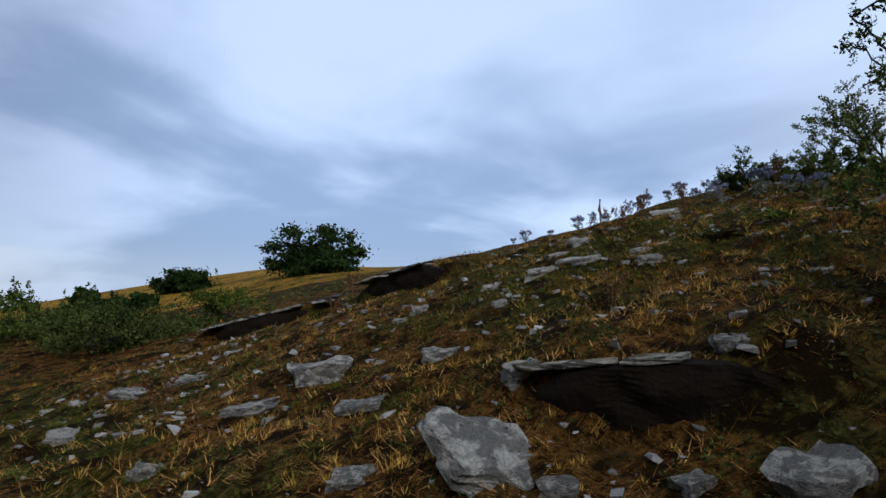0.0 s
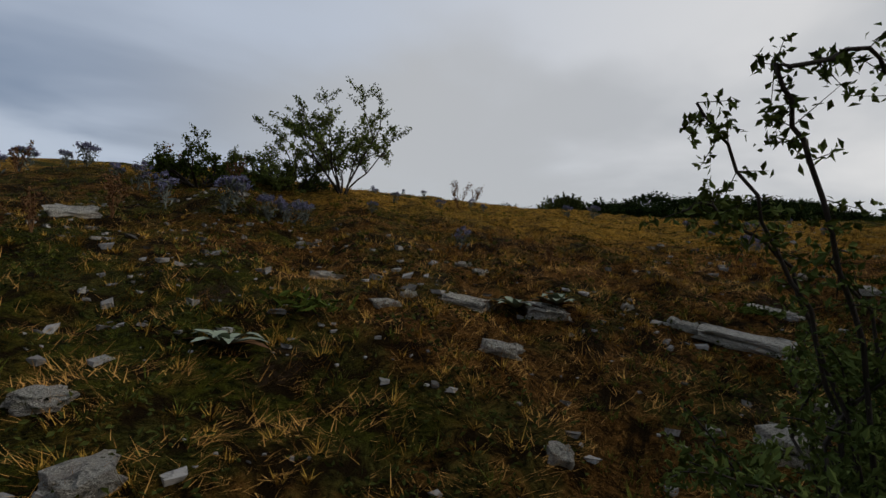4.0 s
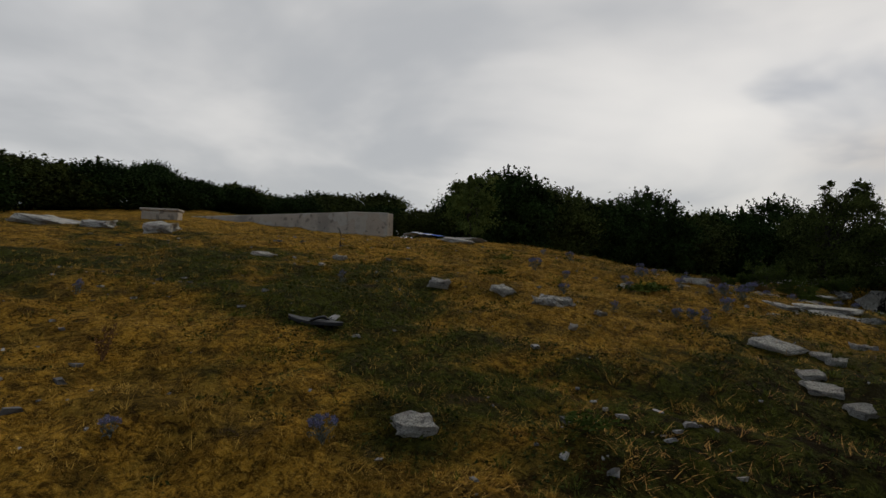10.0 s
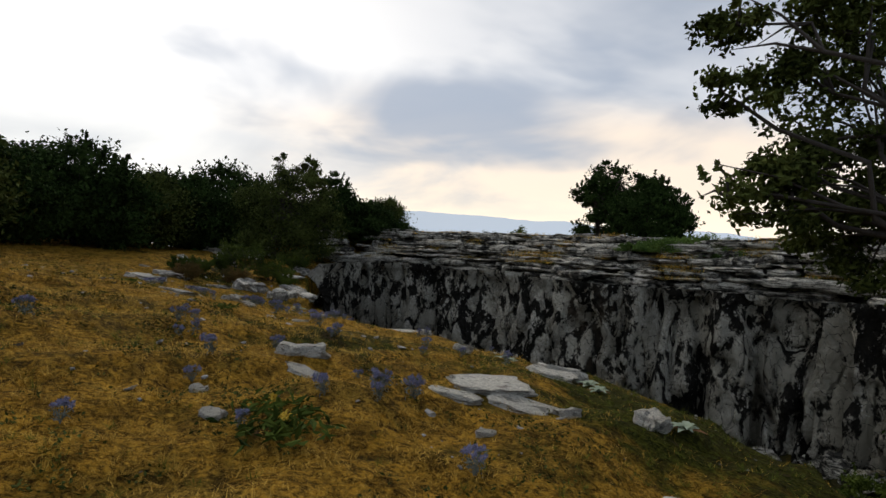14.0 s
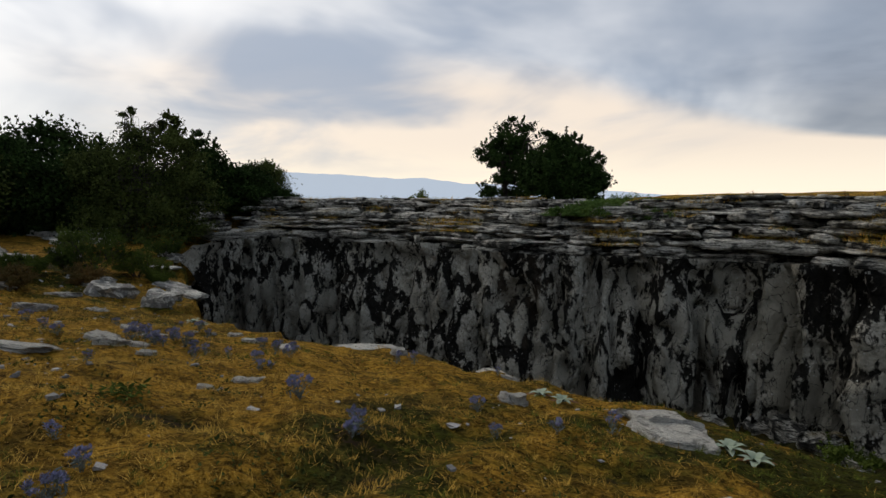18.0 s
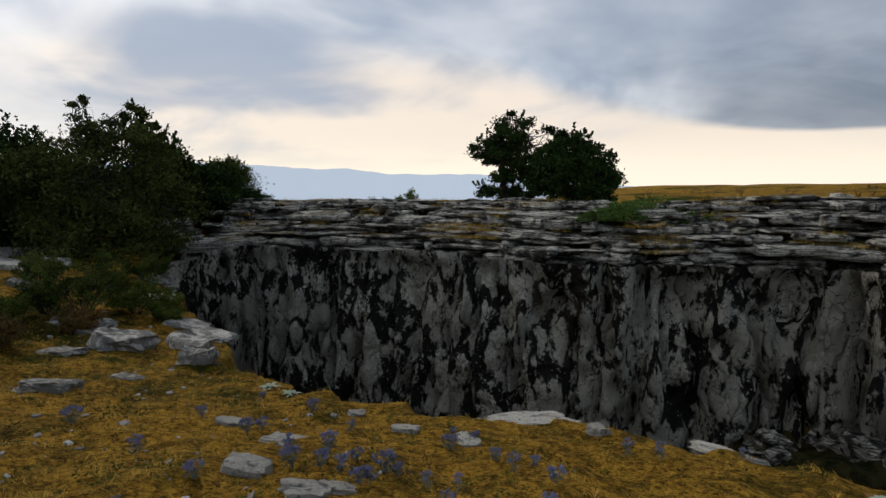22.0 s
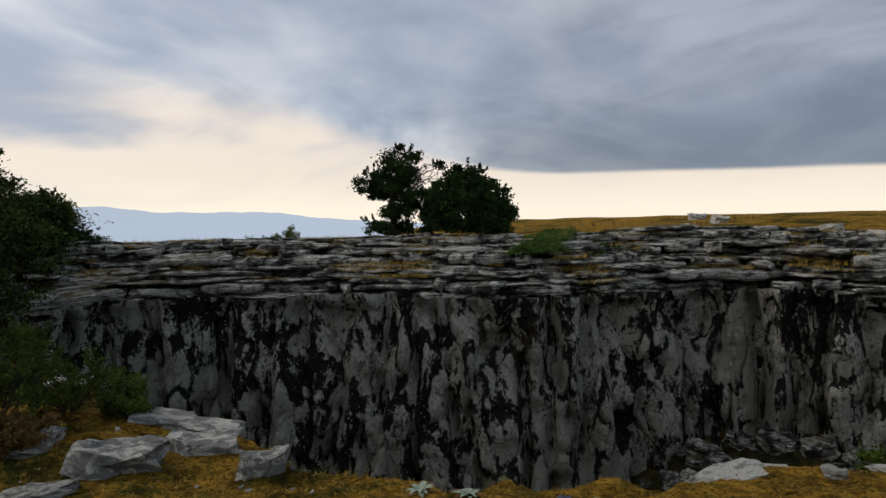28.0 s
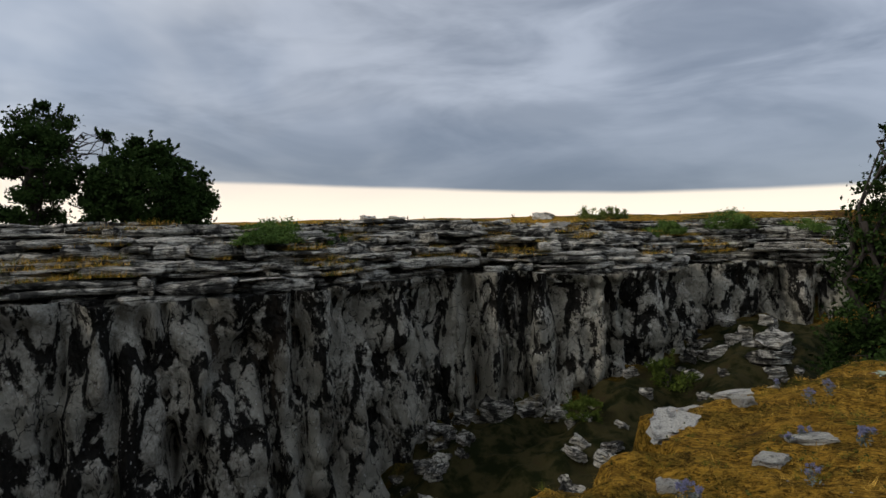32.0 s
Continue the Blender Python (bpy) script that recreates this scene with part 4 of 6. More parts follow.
def build_trees():
    # two trees on the far brink
    tree("hawthorn_tree", (7.8, -30.6, 5.95), "dark open-crowned tree on the far brink of the cliff",
         [(-0.36, 0.08, 3.07, 0.82, 0.74, 0.68), (0.81, -0.68, 2.2, 0.73, 0.65, 0.53), (-0.08, -0.06, 2.04, 1.16, 1.05, 0.5), (-1.57, 0.93, 2.68, 0.58, 0.52, 0.34), (-0.85, 0.51, 1.44, 0.92, 0.83, 0.48),
          (0.57, -0.49, 1.76, 0.63, 0.57, 0.29), (-0.44, 0.25, 0.96, 1.21, 1.09, 0.34), (0.19, -0.15, 0.3, 1.09, 0.98, 0.29), (-0.1, -0.07, 2.59, 0.92, 0.83, 0.48)],
         19000, M_BEECH, 2.4, 0.10, 0.13, 70, 3, stems=3, puff=1.3)
    tree("round_tree", (6.0, -27.9, 5.35), "dense dark rounded tree on the far brink of the cliff",
         [(-0.07, -0.1, 2.57, 0.83, 0.75, 0.78), (0.62, -0.54, 2.01, 0.83, 0.75, 0.83), (-0.8, 0.44, 1.97, 0.83, 0.75, 0.78), (-0.11, 0.0, 1.41, 1.73, 1.55, 0.97), (-1.05, 0.66, 1.16, 0.83, 0.75, 0.69),
          (0.94, -0.71, 1.14, 0.78, 0.7, 0.69), (-0.55, 0.22, 2.85, 0.46, 0.41, 0.46)],
         32000, M_BEECH, 1.8, 0.16, 0.14, 130, 4, hollow=0.3)
    # head of the gorge
    tree("gorge_shrub", (23.2, -26.3, 4.3), "large dark shrub with thin upper shoots at the gorge's head",
         [(-0.62, -0.13, 2.2, 1.8, 1.62, 1.5), (0.96, -0.58, 2.3, 1.31, 1.18, 1.3), (-2.09, 0.2, 3.0, 0.82, 0.74, 1.0), (0.14, -0.54, 3.85, 0.57, 0.52, 0.7), (0.12, -0.66, 4.7, 0.26, 0.24, 0.5),
          (-1.48, -0.16, 4.5, 0.46, 0.41, 0.29), (-0.64, -0.31, 3.7, 0.98, 0.88, 0.6), (-2.46, 0.49, 1.5, 0.98, 0.88, 1.3), (1.73, -0.83, 2.5, 0.74, 0.66, 0.95), (-1.82, 0.03, 3.7, 0.49, 0.44, 0.49), (-0.6, 0.3, 0.7, 2.2, 1.6, 0.9)],
         36000, M_OAK, 2.8, 0.08, 0.11, 130, 5, stems=3, puff=1.4)
    tree("gorge_tree", (22.4, -32.0, 5.2), "dark pointed tree behind the gorge shrub", [(0, 0, 1.7, 1.3, 1.3, 1.3), (0, 0, 2.9, 0.75, 0.75, 0.9), (-1.3, 0, 1.1, 1.3, 1.2, 1.0)], 15000, M_BEECH, 2.4, 0.13, 0.16, 60, 6)
    # beside the path, at the pit's side
    tree("beech_tree", (7.0, -4.2), "leafy dark beech overhanging the slope",
         [(0.94, 1.85, 3.61, 0.45, 0.4, 0.26), (0.64, 1.45, 3.14, 0.5, 0.45, 0.34), (0.16, 1.04, 3.36, 0.67, 0.6, 0.42), (-0.04, 0.75, 2.55, 0.52, 0.48, 0.40), (-0.46, 0.34, 3.27, 0.71, 0.64, 0.47), (-0.43, 0.41, 2.12, 0.40, 0.36, 0.40),
          (-0.76, 0.1, 2.57, 0.68, 0.61, 0.62), (-0.81, 0.1, 1.46, 0.45, 0.40, 0.49), (-0.93, 0.1, 0.58, 0.52, 0.48, 0.6), (-1.14, -0.61, 2.43, 0.74, 0.66, 0.85), (-1.32, -0.3, 1.14, 0.74, 0.66, 0.9), (-0.2, 0.6, 4.1, 0.9, 0.9, 0.4), (-1.2, 0.1, 1.9, 0.6, 0.6, 0.7), (-0.8, -0.1, 3.2, 0.7, 0.7, 0.5)],
         46000, M_BEECH, 2.7, 0.11, 0.075, 60, 7, lean=(-0.8, 0.1), stems=2, hollow=0.15, puff=1.9)
    tree("rim_tree", (8.3, -5.9), "broad dark tree growing at the pit's edge",
         [(1.17, -0.71, 4.19, 0.34, 0.31, 0.14), (1.24, -0.68, 3.58, 0.32, 0.28, 0.15), (0.73, -0.87, 3.78, 0.35, 0.31, 0.19), (0.13, -1.07, 3.91, 0.41, 0.37, 0.3), (1.27, -0.5, 2.75, 0.32, 0.28, 0.2), (0.95, -0.6, 2.62, 0.3, 0.28, 0.2), (0.80, -0.62, 2.95, 0.32, 0.29, 0.2), (0.36, -1.02, 3.24, 0.46, 0.41, 0.25), (-0.01, -1.07, 2.85, 0.41, 0.37, 0.36), (0.33, -1.01, 2.53, 0.41, 0.37, 0.25), (-0.04, -1.06, 2.14, 0.33, 0.3, 0.3), (-0.62, -1.3, 4.28, 0.57, 0.51, 0.41), (-0.67, -1.28, 3.25, 0.57, 0.51, 0.47), (-0.8, -1.29, 2.42, 0.52, 0.47, 0.52), (0.26, -0.96, 4.37, 0.4, 0.36, 0.15), (-1.1, -1.57, 3.84, 0.65, 0.58, 0.54)],
         26000, M_OAK, 3.6, 0.08, 0.068, 60, 8, lean=(-0.8, -0.5), stems=1, hollow=0.15, puff=1.8)
    tree("pit_tree", (5.5, -8.2), "tall dark tree rising out of the pit", [(0, 0.5, 4.4, 1.2, 1.2, 1.2), (0.2, 0.3, 3.0, 1.1, 1.1, 1.1), (0.1, 0.6, 5.8, 0.8, 0.8, 0.9), (0.1, 0.1, 1.9, 1.1, 1.1, 1.0), (0.2, 0.4, 6.9, 0.4, 0.45, 0.7)],
         22000, M_BEECH, 5.0, 0.14, 0.11, 60, 9, stems=2, hollow=0.35)
    # woods behind the meadow
    kinds = []
    for i, (mat, lobes) in enumerate(((M_BEECH, [(0, 0, 2.0, 2.0, 1.9, 1.5), (-1.2, 0, 1.2, 1.4, 1.4, 1.2), (1.2, 0, 1.3, 1.4, 1.4, 1.2)]),
                                      (M_OAK, [(0, 0, 1.8, 1.8, 1.8, 1.6), (0.8, 0, 2.6, 1.1, 1.1, 1.0), (-1.0, 0, 1.2, 1.4, 1.4, 1.2)]),
                                      (M_BEECH, [(0, 0, 1.5, 2.2, 2.0, 1.4), (0.3, 0, 2.4, 1.3, 1.3, 1.1)]))):
        kinds.append((mat, lobes, i))
    first = []
    spots = [(24.8, -9.8, 0.84), (25.6, -12.4, 0.84), (26.5, -15.4, 0.78), (27.0, -18.6, 0.90), (27.2, -22.0, 0.96), (27.0, -25.6, 1.05), (27.6, -29.5, 1.25), (25.4, -30.5, 0.8), (23.6, -32.0, 0.6), (21.3, -33.4, 0.70), (20.4, -35.2, 0.69),
             (19.8, -34.8, 0.36), (27.5, 16.0, 0.62), (28.5, 13.6, 0.66), (29.6, 11.2, 0.64), (30.4, 8.8, 0.56), (33, 6.5, 0.58), (34, 4.2, 0.55), (34, 14, 0.7), (36, 10, 0.6), (37, 6, 0.56),
             (36, 2.0, 0.43), (38, 13, 0.75), (25.5, 18.5, 0.55), (42, 1, 0.45), (42, -2, 0.45), (44, -4, 0.48), (43, -6.5, 0.59), (46, -9, 0.6), (40, -1.5, 0.42), (48, 3, 0.74),
             (41, -7, 0.59), (39, 0.5, 0.42), (38, -4.5, 0.44), (36, -8, 0.58), (33, -7.8, 0.53), (39.5, 3.0, 0.61), (29, -8.6, 0.52), (29, -11.5, 0.9), (30, -14.8, 1.0), (31, -18.5, 1.05),
             (31, -22.5, 1.0), (30, -27, 0.9), (28, -30, 0.8), (34, -13, 1.0), (35.5, -18, 1.1), (35, -24, 1.1), (33, -30, 1.0), (30, -35, 0.9), (26, -36, 0.75), (22.5, -38.5, 0.6),
             (19.6, -41, 0.3), (38, -34, 1.1), (34, -40, 1.0)]
    rng = np.random.default_rng(31)
    for n, (x, y, k0) in enumerate(spots):
        mat, lobes, i = kinds[n % 3]
        if n < 3:
            ob = tree("wood_tree", (x, y), "dark green beech at the edge of the wood", lobes, 17000, mat, 2.0, 0.12, 0.16, 150, 40 + n, group="trees of the wood", hollow=0.6, puff=1.3)
            ob.scale = (k0, k0, k0)
            first.append(ob)
        else:
            z = land_at(x, y) - 0.1
            k0 *= rng.uniform(0.86, 1.14)
            c = copy_thing(first[i], pose(x, y, z, 0, 0, rng.uniform(0, 360)))
            wide = k0 * (1.75 if k0 < 0.68 else 1.0)
            c.scale = (wide, wide, k0 * rng.uniform(0.88, 1.08))
    # light green young tree by the concrete wall
    tree("young_tree", (22.6, -7.2), "light green young tree before the dark wood", [(0, 0, 1.2, 0.8, 0.8, 0.7), (-0.3, 0, 1.9, 0.5, 0.5, 0.5), (0.5, 0, 1.8, 0.5, 0.5, 0.4)], 5000, M_ROSE, 1.5, 0.05, 0.10, 40, 60, puff=1.4)
    # far field at the start
    for n, (az, d, w, h) in enumerate(((107.5, 38, 3.0, 3.3), (119.5, 44, 1.8, 1.6), (127.3, 40, 0.9, 1.7), (125.2, 38, 1.5, 0.9), (122.8, 38, 0.8, 0.9), (130.5, 36, 1.3, 0.9))):
        x, y = d * math.cos(radians(az)), -1.7 + d * math.sin(radians(az))
        tree("field_bush", (x, y), "dark green bush on the far pasture", [(0, 0, h * 0.5, w, w * 0.8, h * 0.5), (w * 0.4, 0, h * 0.4, w * 0.7, w * 0.6, h * 0.4), (-w * 0.3, 0, h * 0.3, w * 0.9, w * 0.8, h * 0.35), (0, 0, h * 0.15, w * 1.1, w * 0.8, h * 0.25)], 12000, M_BEECH, h * 0.5, 0.1, 0.26, 5, 70 + n, group="bushes on the pasture", category="bush", hollow=0.25, puff=1.0)


build_trees()

# ---- concrete wall on the crest ----


def wall_block(name, a, b, base, top, thick, parent):
    bm = bmesh.new()
    d = Vector((b[0] - a[0], b[1] - a[1], 0))
    n = Vector((-d.y, d.x, 0)).normalized() * thick / 2
    for z in (base, top):
        for p, s in ((a, 1), (b, 1), (b, -1), (a, -1)):
            bm.verts.new(Vector((p[0], p[1], z)) + n * s)
    v = bm.verts
    v.ensure_lookup_table()
    for f in ((0, 3, 2, 1), (4, 5, 6, 7), (0, 1, 5, 4), (1, 2, 6, 5), (2, 3, 7, 6), (3, 0, 4, 7)):
        bm.faces.new([v[i] for i in f])
    bmesh.ops.bevel(bm, geom=bm.edges[:], offset=0.02, segments=1, affect="EDGES")
    me = bpy.data.meshes.new(name)
    bm.to_mesh(me)
    bm.free()
    me.materials.append(M_CONCRETE)
    ob = new(name, me)
    ob.parent = parent
    return ob


tank = thing("concrete_wall", (23.2, -4.6, 0), "low weathered concrete enclosure wall on the crest", "wall")
for a, b in (((0.0, 0.0), (0.5, 1.13)), ((0.62, 1.03), (6.6, 5.64)), ((0.12, -0.12), (6.1, 4.5))):
    wall_block("wall_side", a, b, 5.1, 6.22, 0.3, tank)
block = thing("concrete_block", (26.0, 1.75, 0), "small square concrete block beside the enclosure wall", "block")
wall_block("block_body", (-0.12, -0.5), (0.12, 0.5), 5.4, 6.06, 0.55, block)
wall_block("block_cap", (-0.14, -0.54), (0.14, 0.54), 6.06, 6.14, 0.62, block)

# ---- far mountains ----


def mountains():
    n = 400
    az = np.linspace(-175, -60, n)
    R = 3800
    ridge = np.interp(az, (-175, -160, -150, -140, -131, -122, -115, -109, -105, -102, -97, -93, -90, -86, -78, -60), (20, 34, 18, 14, 26, 16, 46, 92, 122, 112, 116, 156, 148, 170, 190, 150))
    prof = np.array([h + 11 * noise.fractal(Vector((a * 0.30, 4, 0)), 1.0, 2.0, 5) for a, h in zip(az, ridge)])
    v = []
    for a, h in zip(az, prof):
        c, s = math.cos(radians(a)), math.sin(radians(a))
        v += [(c * R, s * R, -420), (c * (R + 300), s * (R + 300), max(4, h))]
    f = [(2 * i, 2 * i + 2, 2 * i + 3, 2 * i + 1) for i in range(n - 1)]
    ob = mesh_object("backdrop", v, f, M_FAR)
    tagged(ob, "hazy blue mountain range on the horizon", "mountains", kind="structure")


mountains()

# ---- loose stones ----
ROCKS_START = [
    (-1.37, 2.57, 0.49, 0.34, 0.18, 5), (-3.24, 3.07, 0.39, 0.28, 0.09, 5), (-2.78, 3.21, 0.33, 0.23, 0.04, 5),
    (-1.75, 2.2, 0.39, 0.25, 0.04, 5), (-0.88, 1.9, 0.36, 0.22, 0.04, 5), (-0.41, 2.32, 0.3, 0.21, 0.08, 5), (-2.08, 1.52, 0.2, 0.14, 0.19, 5),
    (-0.75, 1.08, 0.23, 0.16, 0.19, 5), (1.11, 0.44, 0.36, 0.25, 0.12, 5), (0.72, 0.59, 0.18, 0.13, 0.07, 5), (0.21, 0.72, 0.2, 0.14, 0.05, 5),
    (1.09, 1.11, 0.18, 0.12, 0.04, 5), (0.48, 1.28, 0.13, 0.12, 0.04, 5),
]
ROCKS_SLOPE = [
    (0.11, 1.48, 0.22, 0.15, 0.09, 5), (-3.19, 2.23, 0.27, 0.19, 0.04, 5), (0.01, 2.91, 0.14, 0.12, 0.07, 5), (-0.72, 3.5, 0.18, 0.13, 0.07, 5),
    (0.93, 4.61, 0.26, 0.18, 0.14, -8), (0.64, 4.25, 0.28, 0.2, 0.05, -8), (1.23, 2.95, 0.23, 0.16, 0.12, -8), (0.43, 3.67, 0.32, 0.23, 0.13, -8),
    (1.3, 3.46, 0.18, 0.13, 0.04, -8), (3.01, 3.44, 0.19, 0.14, 0.04, -8), (2.37, 6.24, 0.42, 0.29, 0.06, -8), (-0.06, 3.69, 0.18, 0.13, 0.12, -8),
    (-0.89, 3.4, 0.14, 0.12, 0.05, -8), (1.3, 3.43, 0.18, 0.13, 0.04, -47), (0.77, 3.64, 0.43, 0.27, 0.04, -47), (3.07, 2.66, 0.25, 0.17, 0.11, -47),
    (3.85, 2.78, 0.33, 0.23, 0.06, -47), (2.01, 1.91, 0.07, 0.12, 0.06, -47),
]
ROCKS_BANK = [
    (3.34, 1.37, 0.31, 0.21, 0.17, -47), (3.88, 1.19, 0.25, 0.17, 0.23, -47), (2.56, 2.08, 0.11, 0.12, 0.04, -47), (3.2, 4.14, 0.24, 0.17, 0.07, -76),
    (3.58, 3.21, 0.34, 0.23, 0.05, -76), (3.31, 3.5, 0.09, 0.12, 0.04, -76), (4.51, 1.68, 0.59, 0.33, 0.04, -76), (4.49, 2.06, 0.2, 0.14, 0.05, -76),
    (4.22, 3.69, 0.12, 0.12, 0.04, -76), (4.2, 3.52, 0.12, 0.12, 0.05, -76), (5.86, 0.99, 0.22, 0.15, 0.1, -93), (5.18, 1.6, 0.45, 0.23, 0.04, -93),
    (4.48, 2.44, 0.07, 0.12, 0.06, -93), (7.06, 0.1, 0.22, 0.16, 0.08, -93),
]
ROCKS_SHADE = [
    (8.26, -3.21, 0.61, 0.43, 0.24, -119), (6.62, -1.21, 0.13, 0.12, 0.07, -119), (6.14, -1.05, 0.23, 0.16, 0.04, -119), (6.27, -0.89, 0.1, 0.12, 0.06, -119),
    (6.12, -1.59, 0.14, 0.12, 0.06, -119), (8.37, -6.18, 0.38, 0.26, 0.12, -119), (6.08, 1.46, 0.08, 0.12, 0.04, -119), (7.23, -3.51, 0.33, 0.23, 0.1, -119),
    (10.02, -0.22, 0.27, 0.19, 0.08, -109), (9.77, -3.63, 0.22, 0.16, 0.06, -109), (8.3, -2.1, 0.22, 0.15, 0.11, -109),
]
ROCKS_CREST = [
    (19.88, -5.06, 0.5, 0.35, 0.04, -149), (18.76, -4.81, 0.68, 0.48, 0.04, -149), (26.02, -9.37, 1.09, 0.76, 0.06, -149), (23.07, 3.98, 1.34, 0.94, 0.13, -109),
    (21.98, 2.94, 0.76, 0.53, 0.14, -109), (21.69, 6.12, 0.69, 0.49, 0.13, -109), (21.0, 1.58, 0.69, 0.48, 0.25, -109), (15.96, -0.06, 0.38, 0.27, 0.04, -133),
    (13.27, -1.85, 0.28, 0.19, 0.09, -133), (11.35, -2.44, 0.09, 0.12, 0.12, -133), (9.9, -4.19, 0.19, 0.13, 0.23, -133), (9.58, -3.48, 0.29, 0.21, 0.05, -133),
    (9.26, -3.36, 0.2, 0.14, 0.17, -133), (15.52, -1.14, 0.22, 0.16, 0.1, -133), (10.01, -6.75, 0.42, 0.29, 0.19, -133), (19.77, -5.46, 1.02, 0.72, 0.07, -133),
]
ROCKS_MEADOW = [
    (12.92, -2.56, 0.29, 0.2, 0.08, -161), (12.05, -2.69, 0.4, 0.28, 0.13, -161), (11.64, -3.03, 0.13, 0.12, 0.06, -161), (10.31, -3.99, 0.44, 0.24, 0.04, -161),
    (10.26, -5.19, 0.18, 0.12, 0.07, -161), (10.02, -4.17, 0.17, 0.12, 0.04, -161), (13.5, -5.12, 0.14, 0.12, 0.06, -161), (13.2, -6.3, 0.45, 0.31, 0.1, -161),
    (11.49, -6.77, 0.69, 0.48, 0.04, -161), (10.78, -6.42, 0.26, 0.18, 0.08, -161), (10.72, -9.11, 0.66, 0.46, 0.16, -161), (11.8, -6.25, 0.51, 0.17, 0.04, -177),
    (13.14, -4.71, 0.16, 0.12, 0.04, -177), (11.44, -5.61, 0.16, 0.12, 0.04, -177), (9.31, -9.59, 0.84, 0.42, 0.06, -177), (20.69, -14.07, 0.77, 0.54, 0.12, -177),
]
ROCKS_BRINK = [
    (11.18, -6.46, 0.57, 0.23, 0.04, 177), (13.05, -5.9, 0.36, 0.12, 0.04, 177), (10.8, -8.68, 0.59, 0.41, 0.1, 177), (8.68, -8.38, 0.62, 0.3, 0.06, 177),
    (14.55, -9.34, 0.33, 0.14, 0.04, 172), (9.9, -10.23, 0.57, 0.34, 0.05, 172), (9.5, -9.83, 0.97, 0.47, 0.09, 172), (10.84, -8.54, 0.58, 0.41, 0.1, 172),
    (14.77, -8.84, 0.14, 0.12, 0.04, 172), (12.08, -9.33, 0.29, 0.2, 0.1, 172), (16.09, -10.55, 0.14, 0.12, 0.04, 172),
]
ROCKS_EDGE = [
    (13.64, -12.88, 0.93, 0.48, 0.08, 169), (10.49, -10.85, 1.15, 0.65, 0.11, 169), (16.24, -10.27, 0.3, 0.21, 0.2, 169), (16.69, -11.08, 0.37, 0.26, 0.11, 169),
    (16.73, -9.59, 0.68, 0.36, 0.07, 169), (17.03, -12.56, 0.29, 0.2, 0.07, 169), (15.72, -13.11, 0.23, 0.16, 0.09, 169), (15.75, -10.06, 0.18, 0.13, 0.06, 169),
    (12.39, -12.32, 0.57, 0.12, 0.04, 169), (11.63, -11.51, 0.28, 0.12, 0.04, 169), (16.28, -10.53, 0.32, 0.19, 0.04, 167), (16.0, -10.49, 0.25, 0.15, 0.04, 167),
    (15.26, -12.33, 0.3, 0.2, 0.04, 164), (16.47, -11.95, 0.43, 0.2, 0.04, 164),
]
ROCKS_PAVEMENT = [
    (21.15, -15.64, 1.02, 0.71, 0.17, 164), (19.25, -14.01, 0.55, 0.39, 0.13, 164), (19.26, -16.55, 0.9, 0.63, 0.31, 164), (18.3, -16.93, 0.79, 0.55, 0.22, 164),
    (17.95, -15.73, 0.53, 0.37, 0.4, 164), (19.92, -16.07, 0.59, 0.41, 0.08, 164), (20.24, -17.65, 0.91, 0.64, 0.11, 164), (18.68, -14.85, 0.46, 0.23, 0.04, 164),
    (23.53, -19.7, 0.39, 0.27, 0.1, 164), (22.77, -18.93, 1.05, 0.74, 0.07, 164), (22.12, -17.89, 0.84, 0.46, 0.04, 164), (22.04, -20.0, 0.73, 0.51, 0.22, 164),
    (20.25, -22.53, 0.67, 0.47, 0.19, 164), (19.6, -21.3, 0.63, 0.44, 0.06, 164), (19.0, -19.72, 0.67, 0.47, 0.09, 164), (21.34, -18.68, 0.47, 0.33, 0.12, 164),
    (22.36, -16.2, 0.41, 0.28, 0.04, 164), (18.57, -18.15, 0.78, 0.54, 0.09, 164), (18.06, -17.69, 0.75, 0.53, 0.08, 164),
]
ROCKS_SLABS = [
    (28.14, -34.9, 1.61, 1.13, 0.26, 164), (26.08, -30.52, 1.55, 1.09, 0.19, 164), (27.59, -31.44, 1.59, 1.11, 0.2, 164), (24.91, -27.31, 1.17, 0.82, 0.21, 164),
    (25.66, -26.43, 1.25, 0.87, 0.14, 164), (23.45, -24.27, 1.13, 0.79, 0.18, 164), (26.01, -25.46, 0.59, 0.41, 0.25, 164), (24.56, -24.43, 0.98, 0.69, 0.08, 164),
    (24.64, -28.05, 0.7, 0.49, 0.21, 164), (19.63, -20.31, 0.69, 0.48, 0.07, 164), (28.37, -32.3, 2.42, 1.69, 0.29, 168), (25.77, -26.37, 1.84, 1.29, 0.19, 168),
    (23.53, -22.8, 0.97, 0.68, 0.18, 168),
]
ROCKS_WEST = [
    (11.88, -11.93, 0.85, 0.42, 0.06, 108), (10.75, -10.99, 0.9, 0.49, 0.05, 108), (12.21, -12.18, 0.32, 0.22, 0.41, 108), (12.99, -12.92, 0.37, 0.26, 0.12, 108),
    (12.68, -12.6, 0.24, 0.17, 0.21, 108), (14.7, -11.93, 0.45, 0.19, 0.04, 108), (15.41, -13.64, 0.14, 0.12, 0.12, 108), (13.14, -12.15, 0.25, 0.18, 0.11, 108),
    (11.82, -11.86, 0.64, 0.36, 0.04, 122), (12.26, -12.27, 0.56, 0.35, 0.07, 130),
]

